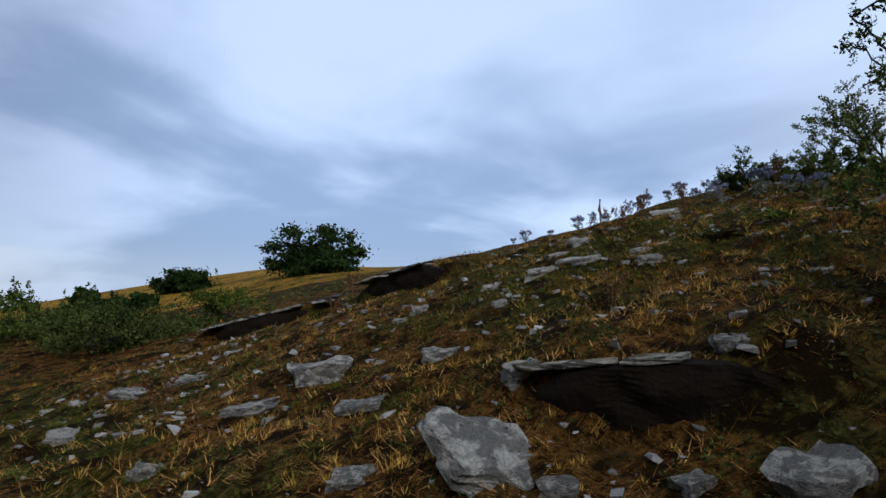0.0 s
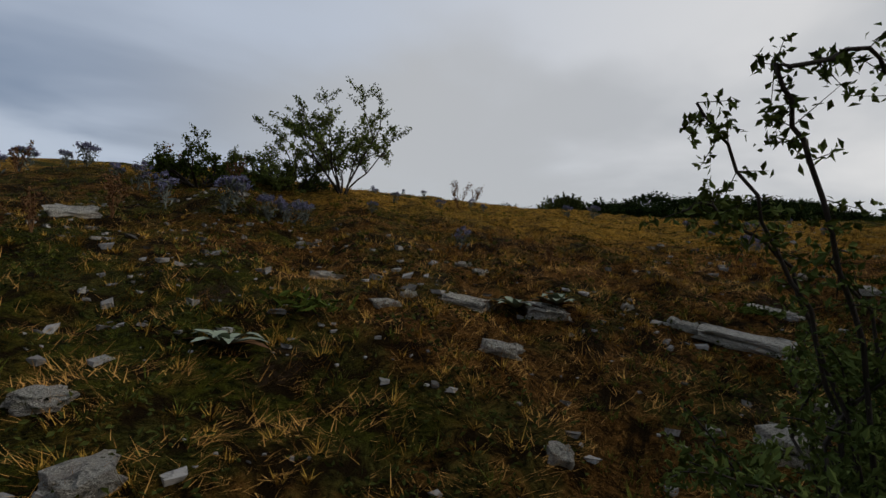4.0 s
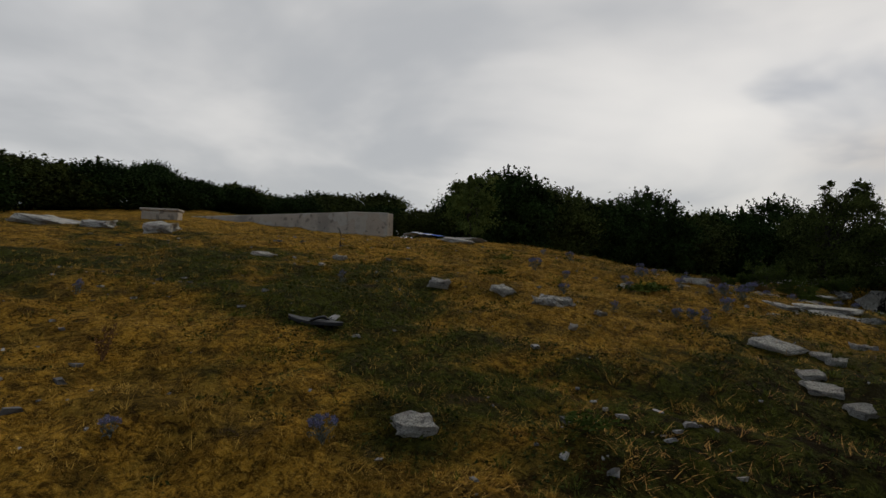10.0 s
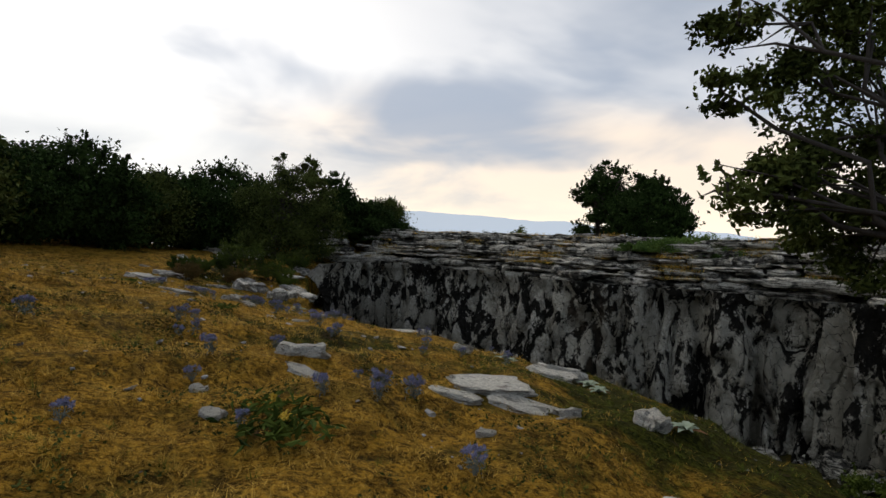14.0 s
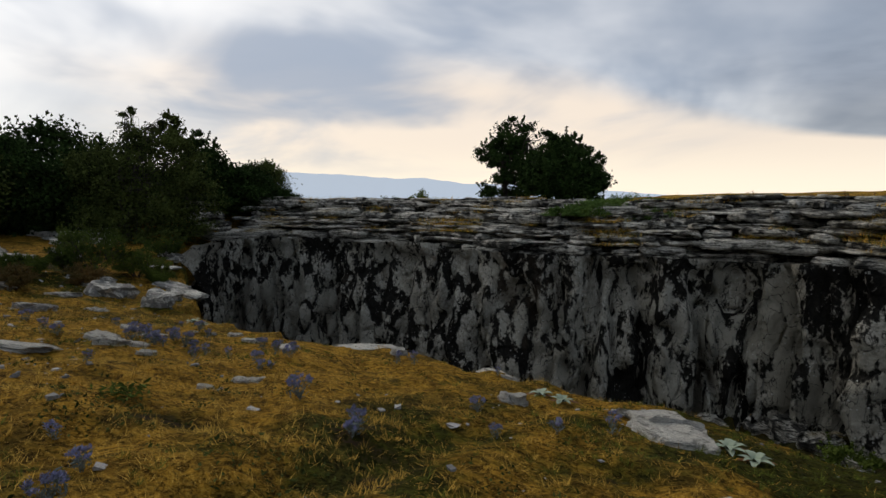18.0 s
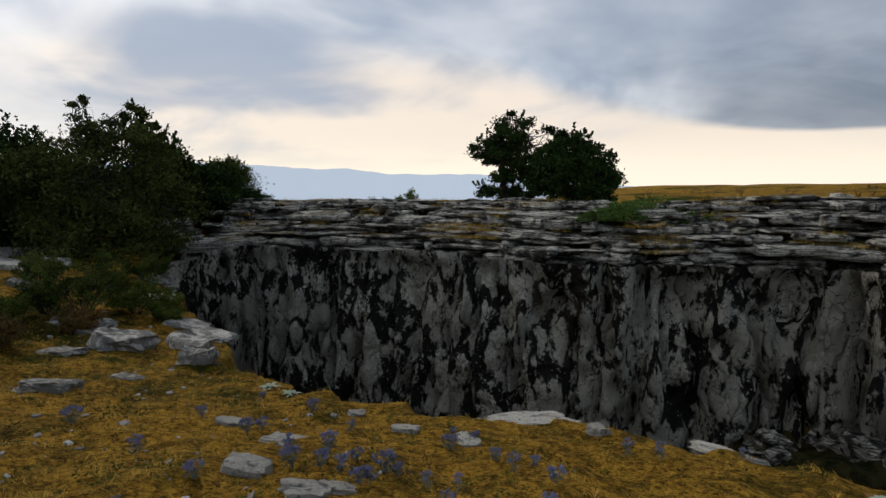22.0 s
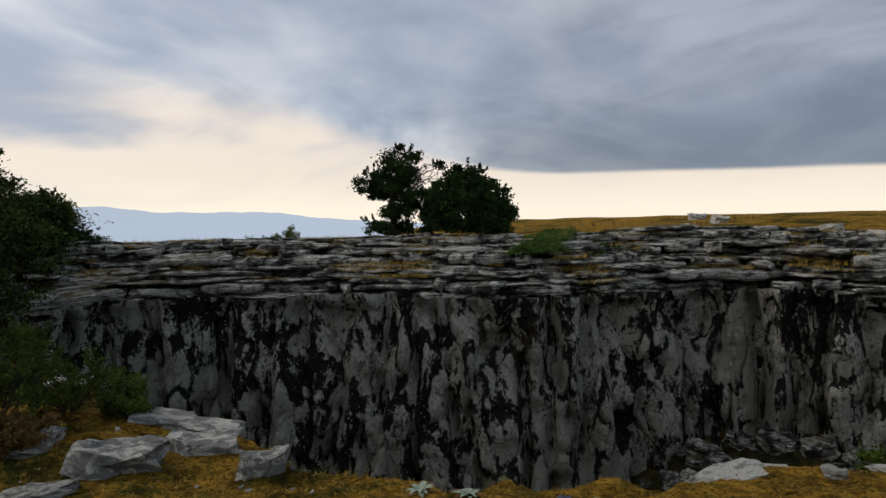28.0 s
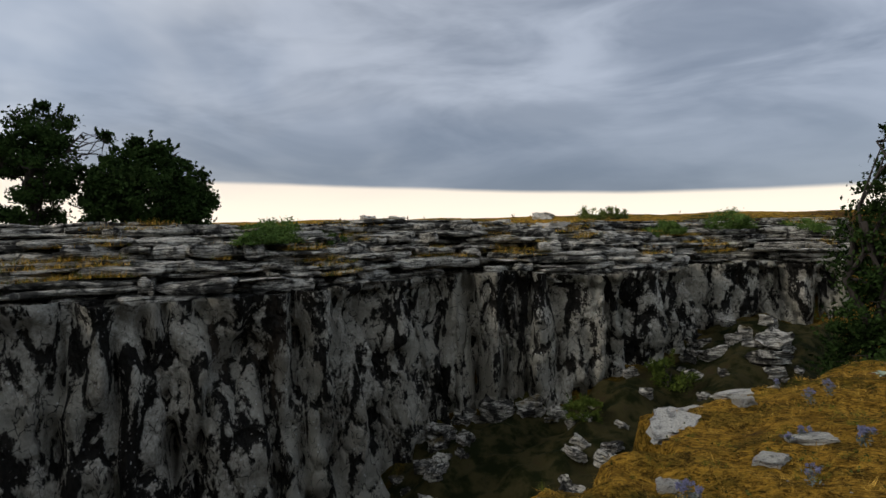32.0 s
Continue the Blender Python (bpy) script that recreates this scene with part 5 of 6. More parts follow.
STONE_RNG = np.random.default_rng(77)
SLABS, BOULDERS = [], []
for i in range(9):
    me = slab_mesh("stone_slab", STONE_RNG, 1.0, 1.0, 1.0, 0.17, 5)
    me.materials.append(M_ROCK)
    SLABS.append(me)
for i in range(6):
    me = slab_mesh("stone_boulder", STONE_RNG, 1.0, 1.0, 1.0, 0.22, 4)
    me.materials.append(M_ROCK)
    BOULDERS.append(me)
GREYER = []
for me in SLABS + BOULDERS:
    grey = me.copy()
    grey.materials.clear()
    grey.materials.append(M_LICHEN)
    GREYER.append(grey)
# bedded copies; their darker tone puts deep shade on the pit-floor blocks
SHADE_STONES = []
for me in SLABS + BOULDERS:
    dark = me.copy()
    dark.materials.clear()
    dark.materials.append(M_LEDGE)
    SHADE_STONES.append(dark)


def lay_stones(rows, label, group, sink=0.52, dark=False, grey=False):
    for x, y, w, d, h, turn in rows:
        flat = h < 0.3 * w
        me = (SLABS if flat else BOULDERS)[STONE_RNG.integers(9 if flat else 6)]
        if dark:
            me = SHADE_STONES[STONE_RNG.integers(9) if flat else 9 + STONE_RNG.integers(6)]
        if grey:
            me = GREYER[(SLABS + BOULDERS).index(me)]
        ob = new("limestone_slab" if flat else "limestone_rock", me)
        low = w < 0.5
        size = (w * (0.86 if low else 0.98), max(d, 0.5 * w) * (0.9 if low else 1.0), max(min(h, (0.34 if low else 0.5) * w), 0.05) * 1.45)
        z = land_at(x, y) + size[2] * (0.5 - sink)
        e = 0.3
        tilt_x = math.degrees(math.atan2(land_at(x, y + e) - land_at(x, y - e), 2 * e))
        tilt_y = -math.degrees(math.atan2(land_at(x + e, y) - land_at(x - e, y), 2 * e))
        lean = pose(0, 0, 0, max(-9, min(9, tilt_x * 0.8)) + STONE_RNG.uniform(-5, 5), max(-9, min(9, tilt_y * 0.8)) + STONE_RNG.uniform(-5, 5), 0)
        ob.matrix_world = pose(x, y, z) @ lean @ pose(0, 0, 0, 0, 0, turn + STONE_RNG.uniform(-12, 12)) @ Matrix.Diagonal((*size, 1))
        tagged(ob, label, "stone", group)


lay_stones(ROCKS_START, "grey weathered limestone slab sunk in dry grass", "stones of the start slope", 0.66, grey=True)
lay_stones(ROCKS_SLOPE, "small pale limestone piece on the grassy slope", "stones of the start slope", 0.62)
lay_stones(ROCKS_BANK, "pale limestone piece half buried in the bank", "stones of the bank", 0.62)
lay_stones(ROCKS_SHADE, "pale angular limestone block on the shaded slope", "stones of the shaded slope")
lay_stones(ROCKS_CREST, "light limestone piece lying on the meadow", "stones of the meadow")
lay_stones(ROCKS_MEADOW, "light pitted limestone piece lying on the meadow", "stones of the meadow")
lay_stones(ROCKS_BRINK, "light grey limestone slab near the pit's brink", "stones of the brink")
lay_stones([(x, y, w, d, h * (0.6 if w > 0.6 else 1), a) for x, y, w, d, h, a in ROCKS_EDGE], "light grey limestone slab near the pit's brink", "stones of the brink")
lay_stones([(x, y, w * 0.95, d * 0.95, h * 0.95, a) for x, y, w, d, h, a in ROCKS_PAVEMENT], "large weathered limestone block among shrubs by the gorge", "blocks by the gorge", 0.52, grey=True)
lay_stones(ROCKS_SLABS, "flat grey slab of the limestone pavement", "slabs of the limestone pavement", 0.6)
lay_stones(ROCKS_WEST, "grey limestone block on the pit's brink", "stones of the brink", 0.36)


leaning = new("limestone_slab", GREYER[2])
leaning.matrix_world = pose(-0.12, 0.93, land_at(-0.12, 0.93) + 0.05, 24, 4, 12) @ Matrix.Diagonal((0.42, 0.44, 0.11, 1))
tagged(leaning, "flat grey limestone slab leaning on the slope before the bank", "stone", "stones of the start slope")


def plateau_blocks():
    for x, y, z, w, d, h, turn in ((2.5, -22.7, 5.15, 1.1, 0.8, 0.45, 20), (4.5, -22.3, 4.75, 0.85, 0.6, 0.5, 50), (0.3, -19.9, 5.1, 1.0, 0.9, 0.75, 35), (-2.9, -23.7, 6.0, 0.9, 0.7, 0.45, 60),
                                   (1.4, -22.4, 5.2, 1.3, 0.9, 0.4, 60), (-1.2, -19.0, 5.4, 1.6, 1.0, 0.5, 75), (-2.0, -16.2, 5.5, 1.7, 1.1, 0.5, 80), (-2.4, -14.4, 5.5, 1.4, 1.0, 0.4, 70),
                                   (0.6, -23.4, 5.6, 1.5, 0.9, 0.35, 10), (-3.6, -18.5, 5.8, 1.2, 0.8, 0.3, 10), (-9.5, -26, 6.1, 1.3, 0.9, 0.5, 40), (-14, -30, 6.3, 1.6, 1.0, 0.5, 0), (-12, -18, 6.4, 1.5, 0.9, 0.4, 80)):
        ob = new("limestone_rock", BOULDERS[STONE_RNG.integers(6)])
        z = max(land_at(x, y), z - 0.3) if x > -3 else land_at(x, y)
        w, d, h = w * 0.75, d * 0.8, h * 0.8
        ob.matrix_world = pose(x, y, z + h * 0.2, STONE_RNG.uniform(-8, 8), STONE_RNG.uniform(-8, 8), turn) @ Matrix.Diagonal((w, d, h * 1.3, 1))
        tagged(ob, "grey limestone block on top of the far cliff", "stone", "blocks on the far brink")


plateau_blocks()


def rubble():
    """Fallen blocks on the pit's floor."""
    rng = np.random.default_rng(15)
    n = 0
    while n < 150:
        x, y = rng.uniform(-4.5, 12), rng.uniform(-21, -8)
        inside = float(pit_side(np.array([x]), np.array([y]))[0])
        if inside < 0.9 or rng.random() > math.exp(-inside / 3.0) + 0.25:
            continue
        w = rng.uniform(0.18, 0.55) * (2.0 if rng.random() < 0.12 else 1)
        ob = new("fallen_block", SHADE_STONES[9 + rng.integers(6)])
        ob.matrix_world = pose(x, y, land_at(x, y) + w * 0.16, rng.uniform(-25, 25), rng.uniform(-25, 25), rng.uniform(0, 360)) @ Matrix.Diagonal((w, w * rng.uniform(0.6, 0.9), w * rng.uniform(0.35, 0.7), 1))
        tagged(ob, "fallen angular limestone block on the pit floor", "stone", "fallen blocks in the pit")
        n += 1


rubble()

# ---- shrubs with open branches ----


def open_shrub(name, place, label, height, spread, stems, mat, leaf, seed, per_twig=16, category="shrub", lean=(0, 0), droop=0.25, group="", levels=3, stem_r=0.016):
    rng = np.random.default_rng(seed)
    x, y = place
    ob = thing(name, (x, y, land_at(x, y) - 0.04), label, category, group)
    wood, leaves = [], []

    def grow(a, d, length, r, level):
        pts, p, d = [Vector(a)], Vector(a), Vector(d).normalized()
        n = 6
        for i in range(n):
            d = (d + Vector(rng.normal(size=3)) * 0.13 + Vector((0, 0, -droop * 0.22 * (level > 0)))).normalized()
            p = p + d * length / n
            pts.append(p.copy())
        wood.append(tube(pts, [r * (1 - 0.7 * i / n) + 0.0012 for i in range(n + 1)], 5 if level < 2 else 3))
        if level < levels - 1:
            for q in range(rng.integers(3, 6)):
                i = rng.integers(2, n + 1)
                side = Vector(rng.normal(size=3))
                side.z = abs(side.z) * 0.6
                grow(pts[i], d * 0.7 + side.normalized() * 0.8, length * rng.uniform(0.38, 0.62), r * 0.5, level + 1)
        if level >= levels - 2:
            for q in range(per_twig):
                t = rng.uniform(0.25, 1.0) * n
                i = min(n - 1, int(t))
                c = pts[i].lerp(pts[i + 1], t - i)
                leaves.append(np.array(c) + rng.normal(size=3) * leaf * 0.55)

    for s in range(stems):
        a = 2 * math.pi * s / stems + rng.uniform(-0.4, 0.4)
        out = Vector((math.cos(a) * spread + lean[0], math.sin(a) * spread + lean[1], height))
        grow((0.03 * math.cos(a), 0.03 * math.sin(a), 0), out, out.length * rng.uniform(0.6, 0.8), stem_r * rng.uniform(0.8, 1.2), 0)
    v, f = join_parts(wood)
    mesh_object("woody_frame", v, f, M_BARK, ob)
    v, f = leaf_quads(rng, np.array(leaves), leaf, 0.5)
    mesh_object("foliage", v, f, mat, ob, smooth=False)
    return ob


rose = open_shrub("wild_rose", (2.40, 1.04), "wild rose shrub with long arching canes and yellowing leaves", 1.0, 0.32, 17, M_ROSE, 0.030, 101, 46, lean=(0.10, -0.05), droop=0.16, stem_r=0.011)


def arching_canes(ob):
    """Long thorny canes that rise out of the shrub, arch over and carry leaflets in pairs."""
    rng = np.random.default_rng(161)
    right, fore = Vector((0.743, -0.669, 0)), Vector((0.669, 0.743, 0))
    for bends in (((0, 0, 0), (-0.20, 0, 0.75), (-0.39, 0.05, 1.16), (-0.60, 0.06, 1.48), (-0.74, 0.05, 1.58)),
                  ((0, 0, 0), (-0.27, -0.05, 1.02), (-0.49, -0.08, 1.42), (-0.62, -0.10, 1.62), (-0.41, -0.12, 1.70), (-0.19, -0.10, 1.61), (-0.06, -0.05, 1.36), (-0.02, 0, 1.14)),
                  ((0, 0, 0), (-0.16, 0.1, 0.8), (-0.30, 0.14, 1.2), (-0.52, 0.2, 1.36), (-0.66, 0.2, 1.30)),
                  ((0, 0, 0), (0.05, 0.1, 0.7), (-0.05, 0.12, 1.1), (-0.22, 0.16, 1.30)),
                  ((0, 0, 0), (0.12, -0.1, 0.6), (0.20, -0.05, 0.98), (0.16, 0, 1.25))):
        pts = []
        for (a, b, c), (d, e, f) in zip(bends, bends[1:]):
            for q in range(5):
                t = q / 5
                pts.append(right * (a + (d - a) * t) + fore * (b + (e - b) * t) + Vector((0, 0, c + (f - c) * t)) + Vector(rng.normal(size=3)) * 0.008)
        n = len(pts)
        v, f = tube(pts, [0.0065 * (1 - 0.75 * i / n) + 0.0015 for i in range(n)], 6)
        stem = (v, f)
        twigs, spots = [], []
        for i in range(5, n):
            for q in range(2):
                side = Vector(rng.normal(size=3)).normalized()
                tip = pts[i] + side * rng.uniform(0.05, 0.13)
                twigs.append(tube([pts[i], tip], [0.0018, 0.0008], 3))
                for w in range(11):
                    spots.append(np.array(pts[i].lerp(tip, rng.uniform(0.25, 1.1))) + rng.normal(size=3) * 0.012)
        v, f = join_parts([stem] + twigs)
        cane = mesh_object("arching_cane", v, f, M_BARK, ob)
        v, f = leaf_quads(rng, np.array(spots), 0.030, 0.5)
        mesh_object("foliage", v, f, M_ROSE, cane, smooth=False)["kind"] = "stuff"


arching_canes(rose)
open_shrub("small_tree", (5.65, 6.65), "small open tree with thin leaning stems on the crest", 1.22, 0.60, 9, M_ROSE, 0.042, 105, 40, "tree", (-0.05, 0.05), 0.06, stem_r=0.014)
open_shrub("low_bush", (5.2, 7.3), "low green bush beside the small tree", 0.42, 0.6, 12, M_ROSE, 0.04, 103, 34, "bush")
open_shrub("low_bush", (4.2, 7.6), "low green bush beside the small tree", 0.34, 0.6, 12, M_SHRUB, 0.04, 104, 34, "bush")
for n, (x, y, h, m) in enumerate(((20.36, -18.2, 0.95, M_SHRUB), (22.0, -20.2, 0.62, M_ROSE), (19.65, -18.7, 0.6, M_SHRUB), (21.0, -18.2, 0.55, M_SHRUB), (21.65, -16.8, 0.36, M_SHRUB), (20.7, -15.8, 0.42, M_RUSTY), (19.0, -18.45, 0.32, M_SHRUB),
                                  (20.4, -22.4, 0.6, M_SHRUB), (20.2, -17.4, 0.35, M_RUSTY), (21.2, -17.2, 0.4, M_SHRUB))):
    open_shrub("gorge_bush", (x, y), "leafy green and rusty bush between the blocks", h * 1.1, h * 0.75, 11, m, 0.048, 110 + n, 26, "bush", group="bushes between the blocks", stem_r=0.010)


def cushion(name, place, label, lobes, leaves, mat, leaf, seed, category="bush", group="", shoots=None):
    """A low bush that hides its stems."""
    rng = np.random.default_rng(seed)
    x, y = place[:2]
    ob = thing(name, (x, y, (place[2] if len(place) > 2 else land_at(x, y)) - 0.05), label, category, group)
    stems = []
    for lb in lobes:
        for q in range(6):
            e = Vector(lb[:3]) + Vector(rng.normal(size=3)) * 0.4 * min(lb[3:6])
            stems.append(tube(branch_path(rng, (lb[0] * 0.5, lb[1] * 0.5, 0), e, 4), [0.02, 0.016, 0.012, 0.008, 0.004], 4))
    v, f = join_parts(stems)
    mesh_object("woody_frame", v, f, M_BARK, ob)
    c = crown_points(rng, lobes, leaves, max(8, leaves // 420) if shoots is None else shoots, 0.35)
    c = c[c[:, 2] > 0]
    v, f = leaf_quads(rng, c, leaf)
    mesh_object("foliage", v, f, mat, ob, smooth=False)
    return ob


M_JUNIPER = leafy("juniper_leaves", (0.030, 0.062, 0.014), (0.125, 0.185, 0.042))
cushion("pasture_bush", (-5.9, 6.6), "broad dark green bush on the low pasture", [(0, 0, 0.32, 1.1, 1.0, 0.42), (0.9, 0.6, 0.2, 0.7, 0.7, 0.3), (-0.8, 0.3, 0.3, 0.8, 0.8, 0.38)], 12000, M_OAK, 0.06, 121)
cushion("pasture_bush", (-4.7, 7.9), "pale green low bush on the low pasture", [(0, 0, 0.3, 0.75, 0.6, 0.42)], 3000, M_SHRUB, 0.06, 122)
cushion("pasture_bush", (-9.3, 8.6), "dark green bush on the low pasture", [(0, 0, 0.5, 0.9, 0.8, 0.5)], 3000, M_SHRUB, 0.08, 123)
cushion("slope_bush", (5.65, -2.45), "dark leafy bush at the foot of the beech", [(0, 0, 0.45, 0.8, 0.8, 0.55), (-0.3, -0.2, 1.1, 0.6, 0.6, 0.6), (0.4, -0.5, 0.6, 0.6, 0.6, 0.5)], 9000, M_BEECH, 0.07, 124)
for n, (x, y, z, w, h) in enumerate(((6.6, -23.0, 5.2, 1.0, 0.32), (5.4, -23.4, 5.25, 1.3, 0.42), (4.2, -22.8, 5.1, 0.9, 0.3), (4.6, -24.2, 5.4, 1.2, 0.4), (-5.9, -11.7, 5.2, 0.8, 0.5), (-6.9, -9.2, 5.4, 1.1, 0.65), (-7.8, -6.2, 5.2, 1.1, 0.5), (-5.5, -12.6, 5.1, 0.7, 0.4))):
    cushion("juniper_bush", (x, y, max(z + 0.15, land_at(x, y) + 0.05)), "low green juniper spreading over the cliff top", [(0, 0, h * 0.35, w * 1.2, w * 0.8, h * 0.8), (w * 0.8, 0.2, h * 0.25, w * 0.8, w * 0.6, h * 0.6)], 7000, M_JUNIPER, 0.08, 130 + n, group="junipers on the cliff top", shoots=0)
for n, (x, y) in enumerate(((13.2, -31.5), (12.0, -32.3), (-8.4, -14.0), (-9.2, -15.2))):
    open_shrub("plateau_shrub", (x, y), "thin pale shrub on the far plateau", 0.6, 0.5, 6, M_ROSE, 0.10, 140 + n, 12, group="shrubs on the far plateau")
for n, (x, y, w) in enumerate(((5.4, -9.6, 0.9), (8.9, -14.6, 0.5), (11.9, -14.6, 0.5), (1.5, -12.2, 0.8), (3.8, -14.6, 0.6))):
    cushion("pit_bush", (x, y), "dark bush growing on the pit floor", [(0, 0, w * 0.5, w, w, w * 0.6)], 2500, M_SHRUB, 0.08, 150 + n, group="bushes in the pit")

# ---- herbs ----


def blue_thistle(seed, stems, height):
    rng = np.random.default_rng(seed)
    ob = thing("blue_thistle", (0, 0, 0), "blue-headed field thistle with grey spiny stems", "thistle", "blue thistles of the meadow")
    wood, heads, spines = [], [], []
    for s in range(stems):
        a = rng.uniform(0, 6.28)
        tip = Vector((math.cos(a) * height * 0.35, math.sin(a) * height * 0.35, height * rng.uniform(0.6, 1.0)))
        pts = branch_path(rng, (0, 0, 0), tip, 4, 0.06)
        one = [tube(pts, [0.004, 0.0035, 0.003, 0.0025, 0.002], 4)]
        for q in range(rng.integers(2, 4)):
            b = Vector(rng.normal(size=3))
            b.z = abs(b.z) + 0.5
            e = pts[3] + b.normalized() * height * 0.22
            one.append(tube([pts[3], e], [0.0025, 0.0015], 3))
            heads.append(e)
        for p in pts[1:4]:
            for q in range(4):
                spines.append(np.array(p) + rng.normal(size=3) * 0.03)
        v, f = join_parts(one)
        mesh_object("stem", v, f, M_THSTEM, ob)
    v, f = leaf_quads(rng, np.array(spines), 0.06, 0.25)
    mesh_object("foliage", v, f, M_THSTEM, ob, smooth=False)
    for h in heads:
        c = np.array(h) + rng.normal(size=(26, 3)) * 0.010
        v, f = leaf_quads(rng, c, 0.030, 0.35)
        mesh_object("flower_head", v, f, M_THISTLE, ob, smooth=False)
    return ob


THISTLES = (
    [(4.74, 4.08), (9.57, 5.1), (10.33, 4.93), (10.35, 3.29), (13.44, 2.05), (7.62, 1.88), (8.08, 0.27), (7.95, 5.85), (7.99, 6.13), (6.54, 6.5), (5.2, 5.66), (6.34, 7.75), (9.28, 8.67), (9.58, 8.32), (7.47, 6.34), (7.0, 7.3), (7.2, 7.6)],
    [(11.41, 2.4), (10.32, 2.38), (9.54, 2.09), (11.19, 3.01), (10.29, 1.4), (10.04, 0.33), (9.28, 2.75), (11.59, 2.33), (11.31, 2.96), (7.74, 2.07), (7.94, 0.38), (7.38, 1.97), (12.9, -4.6), (13.6, -5.2)],
    [(16.41, -5.63), (15.06, -7.33), (13.67, -4.1), (14.27, -3.97), (11.46, -4.2), (11.37, -4.34), (11.24, -4.18), (12.53, -3.22), (12.37, -5.85), (11.83, -3.38), (15.28, -5.43), (11.45, -4.75), (11.58, -4.1), (13.89, -0.75)],
    [(1.5, 13.0), (2.0, 11.5), (2.4, 10.5), (2.8, 9.8), (3.42, 9.33), (3.63, 9.31), (3.5, 8.2), (3.36, 7.34), (3.44, 5.85), (3.74, 5.59), (3.91, 5.53), (2.2, 11.0), (3.0, 9.6), (1.0, 14.5), (0.7, 15.5), (3.3, 6.6), (4.1, 5.5)],
    [(14.74, -6.96), (14.48, -9.94), (12.31, -5.81), (12.63, -5.35), (12.05, -5.86), (12.6, -6.05), (11.8, -11.5), (12.24, -5.49), (14.63, -6.51), (14.45, -6.27), (14.38, -6.38), (13.75, -5.7), (13.51, -6.39), (13.48, -7.81), (15.85, -12.22)],
    [(17.34, -12.8), (16.82, -12.15), (15.79, -10.59), (15.1, -10.66), (14.62, -10.02), (13.97, -8.67), (16.69, -12.3), (15.72, -8.9), (14.94, -11.64), (12.5, -8.79), (11.96, -8.26), (11.43, -8.48), (12.44, -8.22), (13.47, -7.96), (15.85, -11.06)],
    [(16.43, -11.39), (16.14, -10.94), (16.07, -11.56), (15.56, -10.85), (15.32, -10.15), (14.57, -9.83), (14.67, -11.12), (14.8, -12.1), (13.18, -11.5), (16.84, -14.0), (18.43, -12.52), (17.2, -9.84), (14.61, -10.82)],
    [(19.64, -12.79), (19.37, -12.38), (18.6, -11.53), (17.61, -11.51), (16.0, -10.82), (15.66, -10.88), (15.88, -10.56), (15.35, -10.65), (16.36, -11.09), (16.22, -13.01), (14.62, -11.94), (12.94, -11.25), (14.41, -10.9), (16.99, -10.73), (14.39, -10.48)])


def scatter_thistles():
    rng = np.random.default_rng(8)
    kinds, n = [], 0
    for group in THISTLES:
        for x, y in group:
            m = pose(x, y, land_at(x, y), 0, 0, rng.uniform(0, 360))
            k0 = rng.uniform(0.5, 0.9) * (1.9 if x < 4.2 and y > 5 else 1)
            if n < 4:
                ob = blue_thistle(200 + n, (3, 5, 7, 4)[n], (0.20, 0.22, 0.26, 0.16)[n])
                ob.matrix_world = m
                kinds.append(ob)
            else:
                ob = copy_thing(kinds[n % 4], m)
                ob.scale = (k0, k0, k0)
            n += 1


scatter_thistles()


def mullein(x, y, size, seed, stalk=0.0):
    rng = np.random.default_rng(seed)
    ob = thing("mullein", (x, y, land_at(x, y)), "grey-green felted mullein rosette in dry grass", "plant", "mulleins")
    for i in range(13):
        a = i * 2.4 + rng.uniform(-0.3, 0.3)
        up = 0.25 + 0.75 * (i / 13)
        L = size * rng.uniform(0.75, 1.1)
        verts = []
        for j in range(5):
            t = j / 4
            r = L * t
            w = L * 0.30 * math.sin(math.pi * min(1, 0.12 + t * 0.9)) + 0.004
            z = L * (up * t - 0.75 * up * t * t) + 0.02
            c = Vector((math.cos(a) * r * (1.1 - 0.5 * up), math.sin(a) * r * (1.1 - 0.5 * up), z))
            s = Vector((-math.sin(a), math.cos(a), 0)) * w * 0.5
            verts += [tuple(c - s + Vector((0, 0, w * 0.12))), tuple(c), tuple(c + s + Vector((0, 0, w * 0.12)))]
        f = [(j * 3 + q, j * 3 + q + 1, j * 3 + q + 4, j * 3 + q + 3) for j in range(4) for q in range(2)]
        mesh_object("leaf", verts, f, M_BROWN if i < 3 else M_MULLEIN, ob)
    if stalk:
        v, f = tube([(0, 0, 0), (0.02, 0, stalk * 0.5), (0.0, 0.02, stalk * 0.7), (0.01, 0.02, stalk)], [0.008, 0.009, 0.020, 0.012], 7)
        mesh_object("dead_stalk", v, f, M_BROWN, ob, "brown seed stalk")


for n, (x, y, s) in enumerate(((2.05, 3.55, 0.26), (3.75, 2.95, 0.24), (3.95, 2.75, 0.26), (10.3, -8.3, 0.2), (11.55, -10.25, 0.2), (16.8, -14.4, 0.2), (16.5, -14.0, 0.18), (9.7, -6.8, 0.2), (10.4, -8.5, 0.2), (-0.9, 6.5, 0.25), (11.4, -9.9, 0.2))):
    mullein(x, y, s, 300 + n)
mullein(1.25, 5.1, 0.12, 320, 0.42)


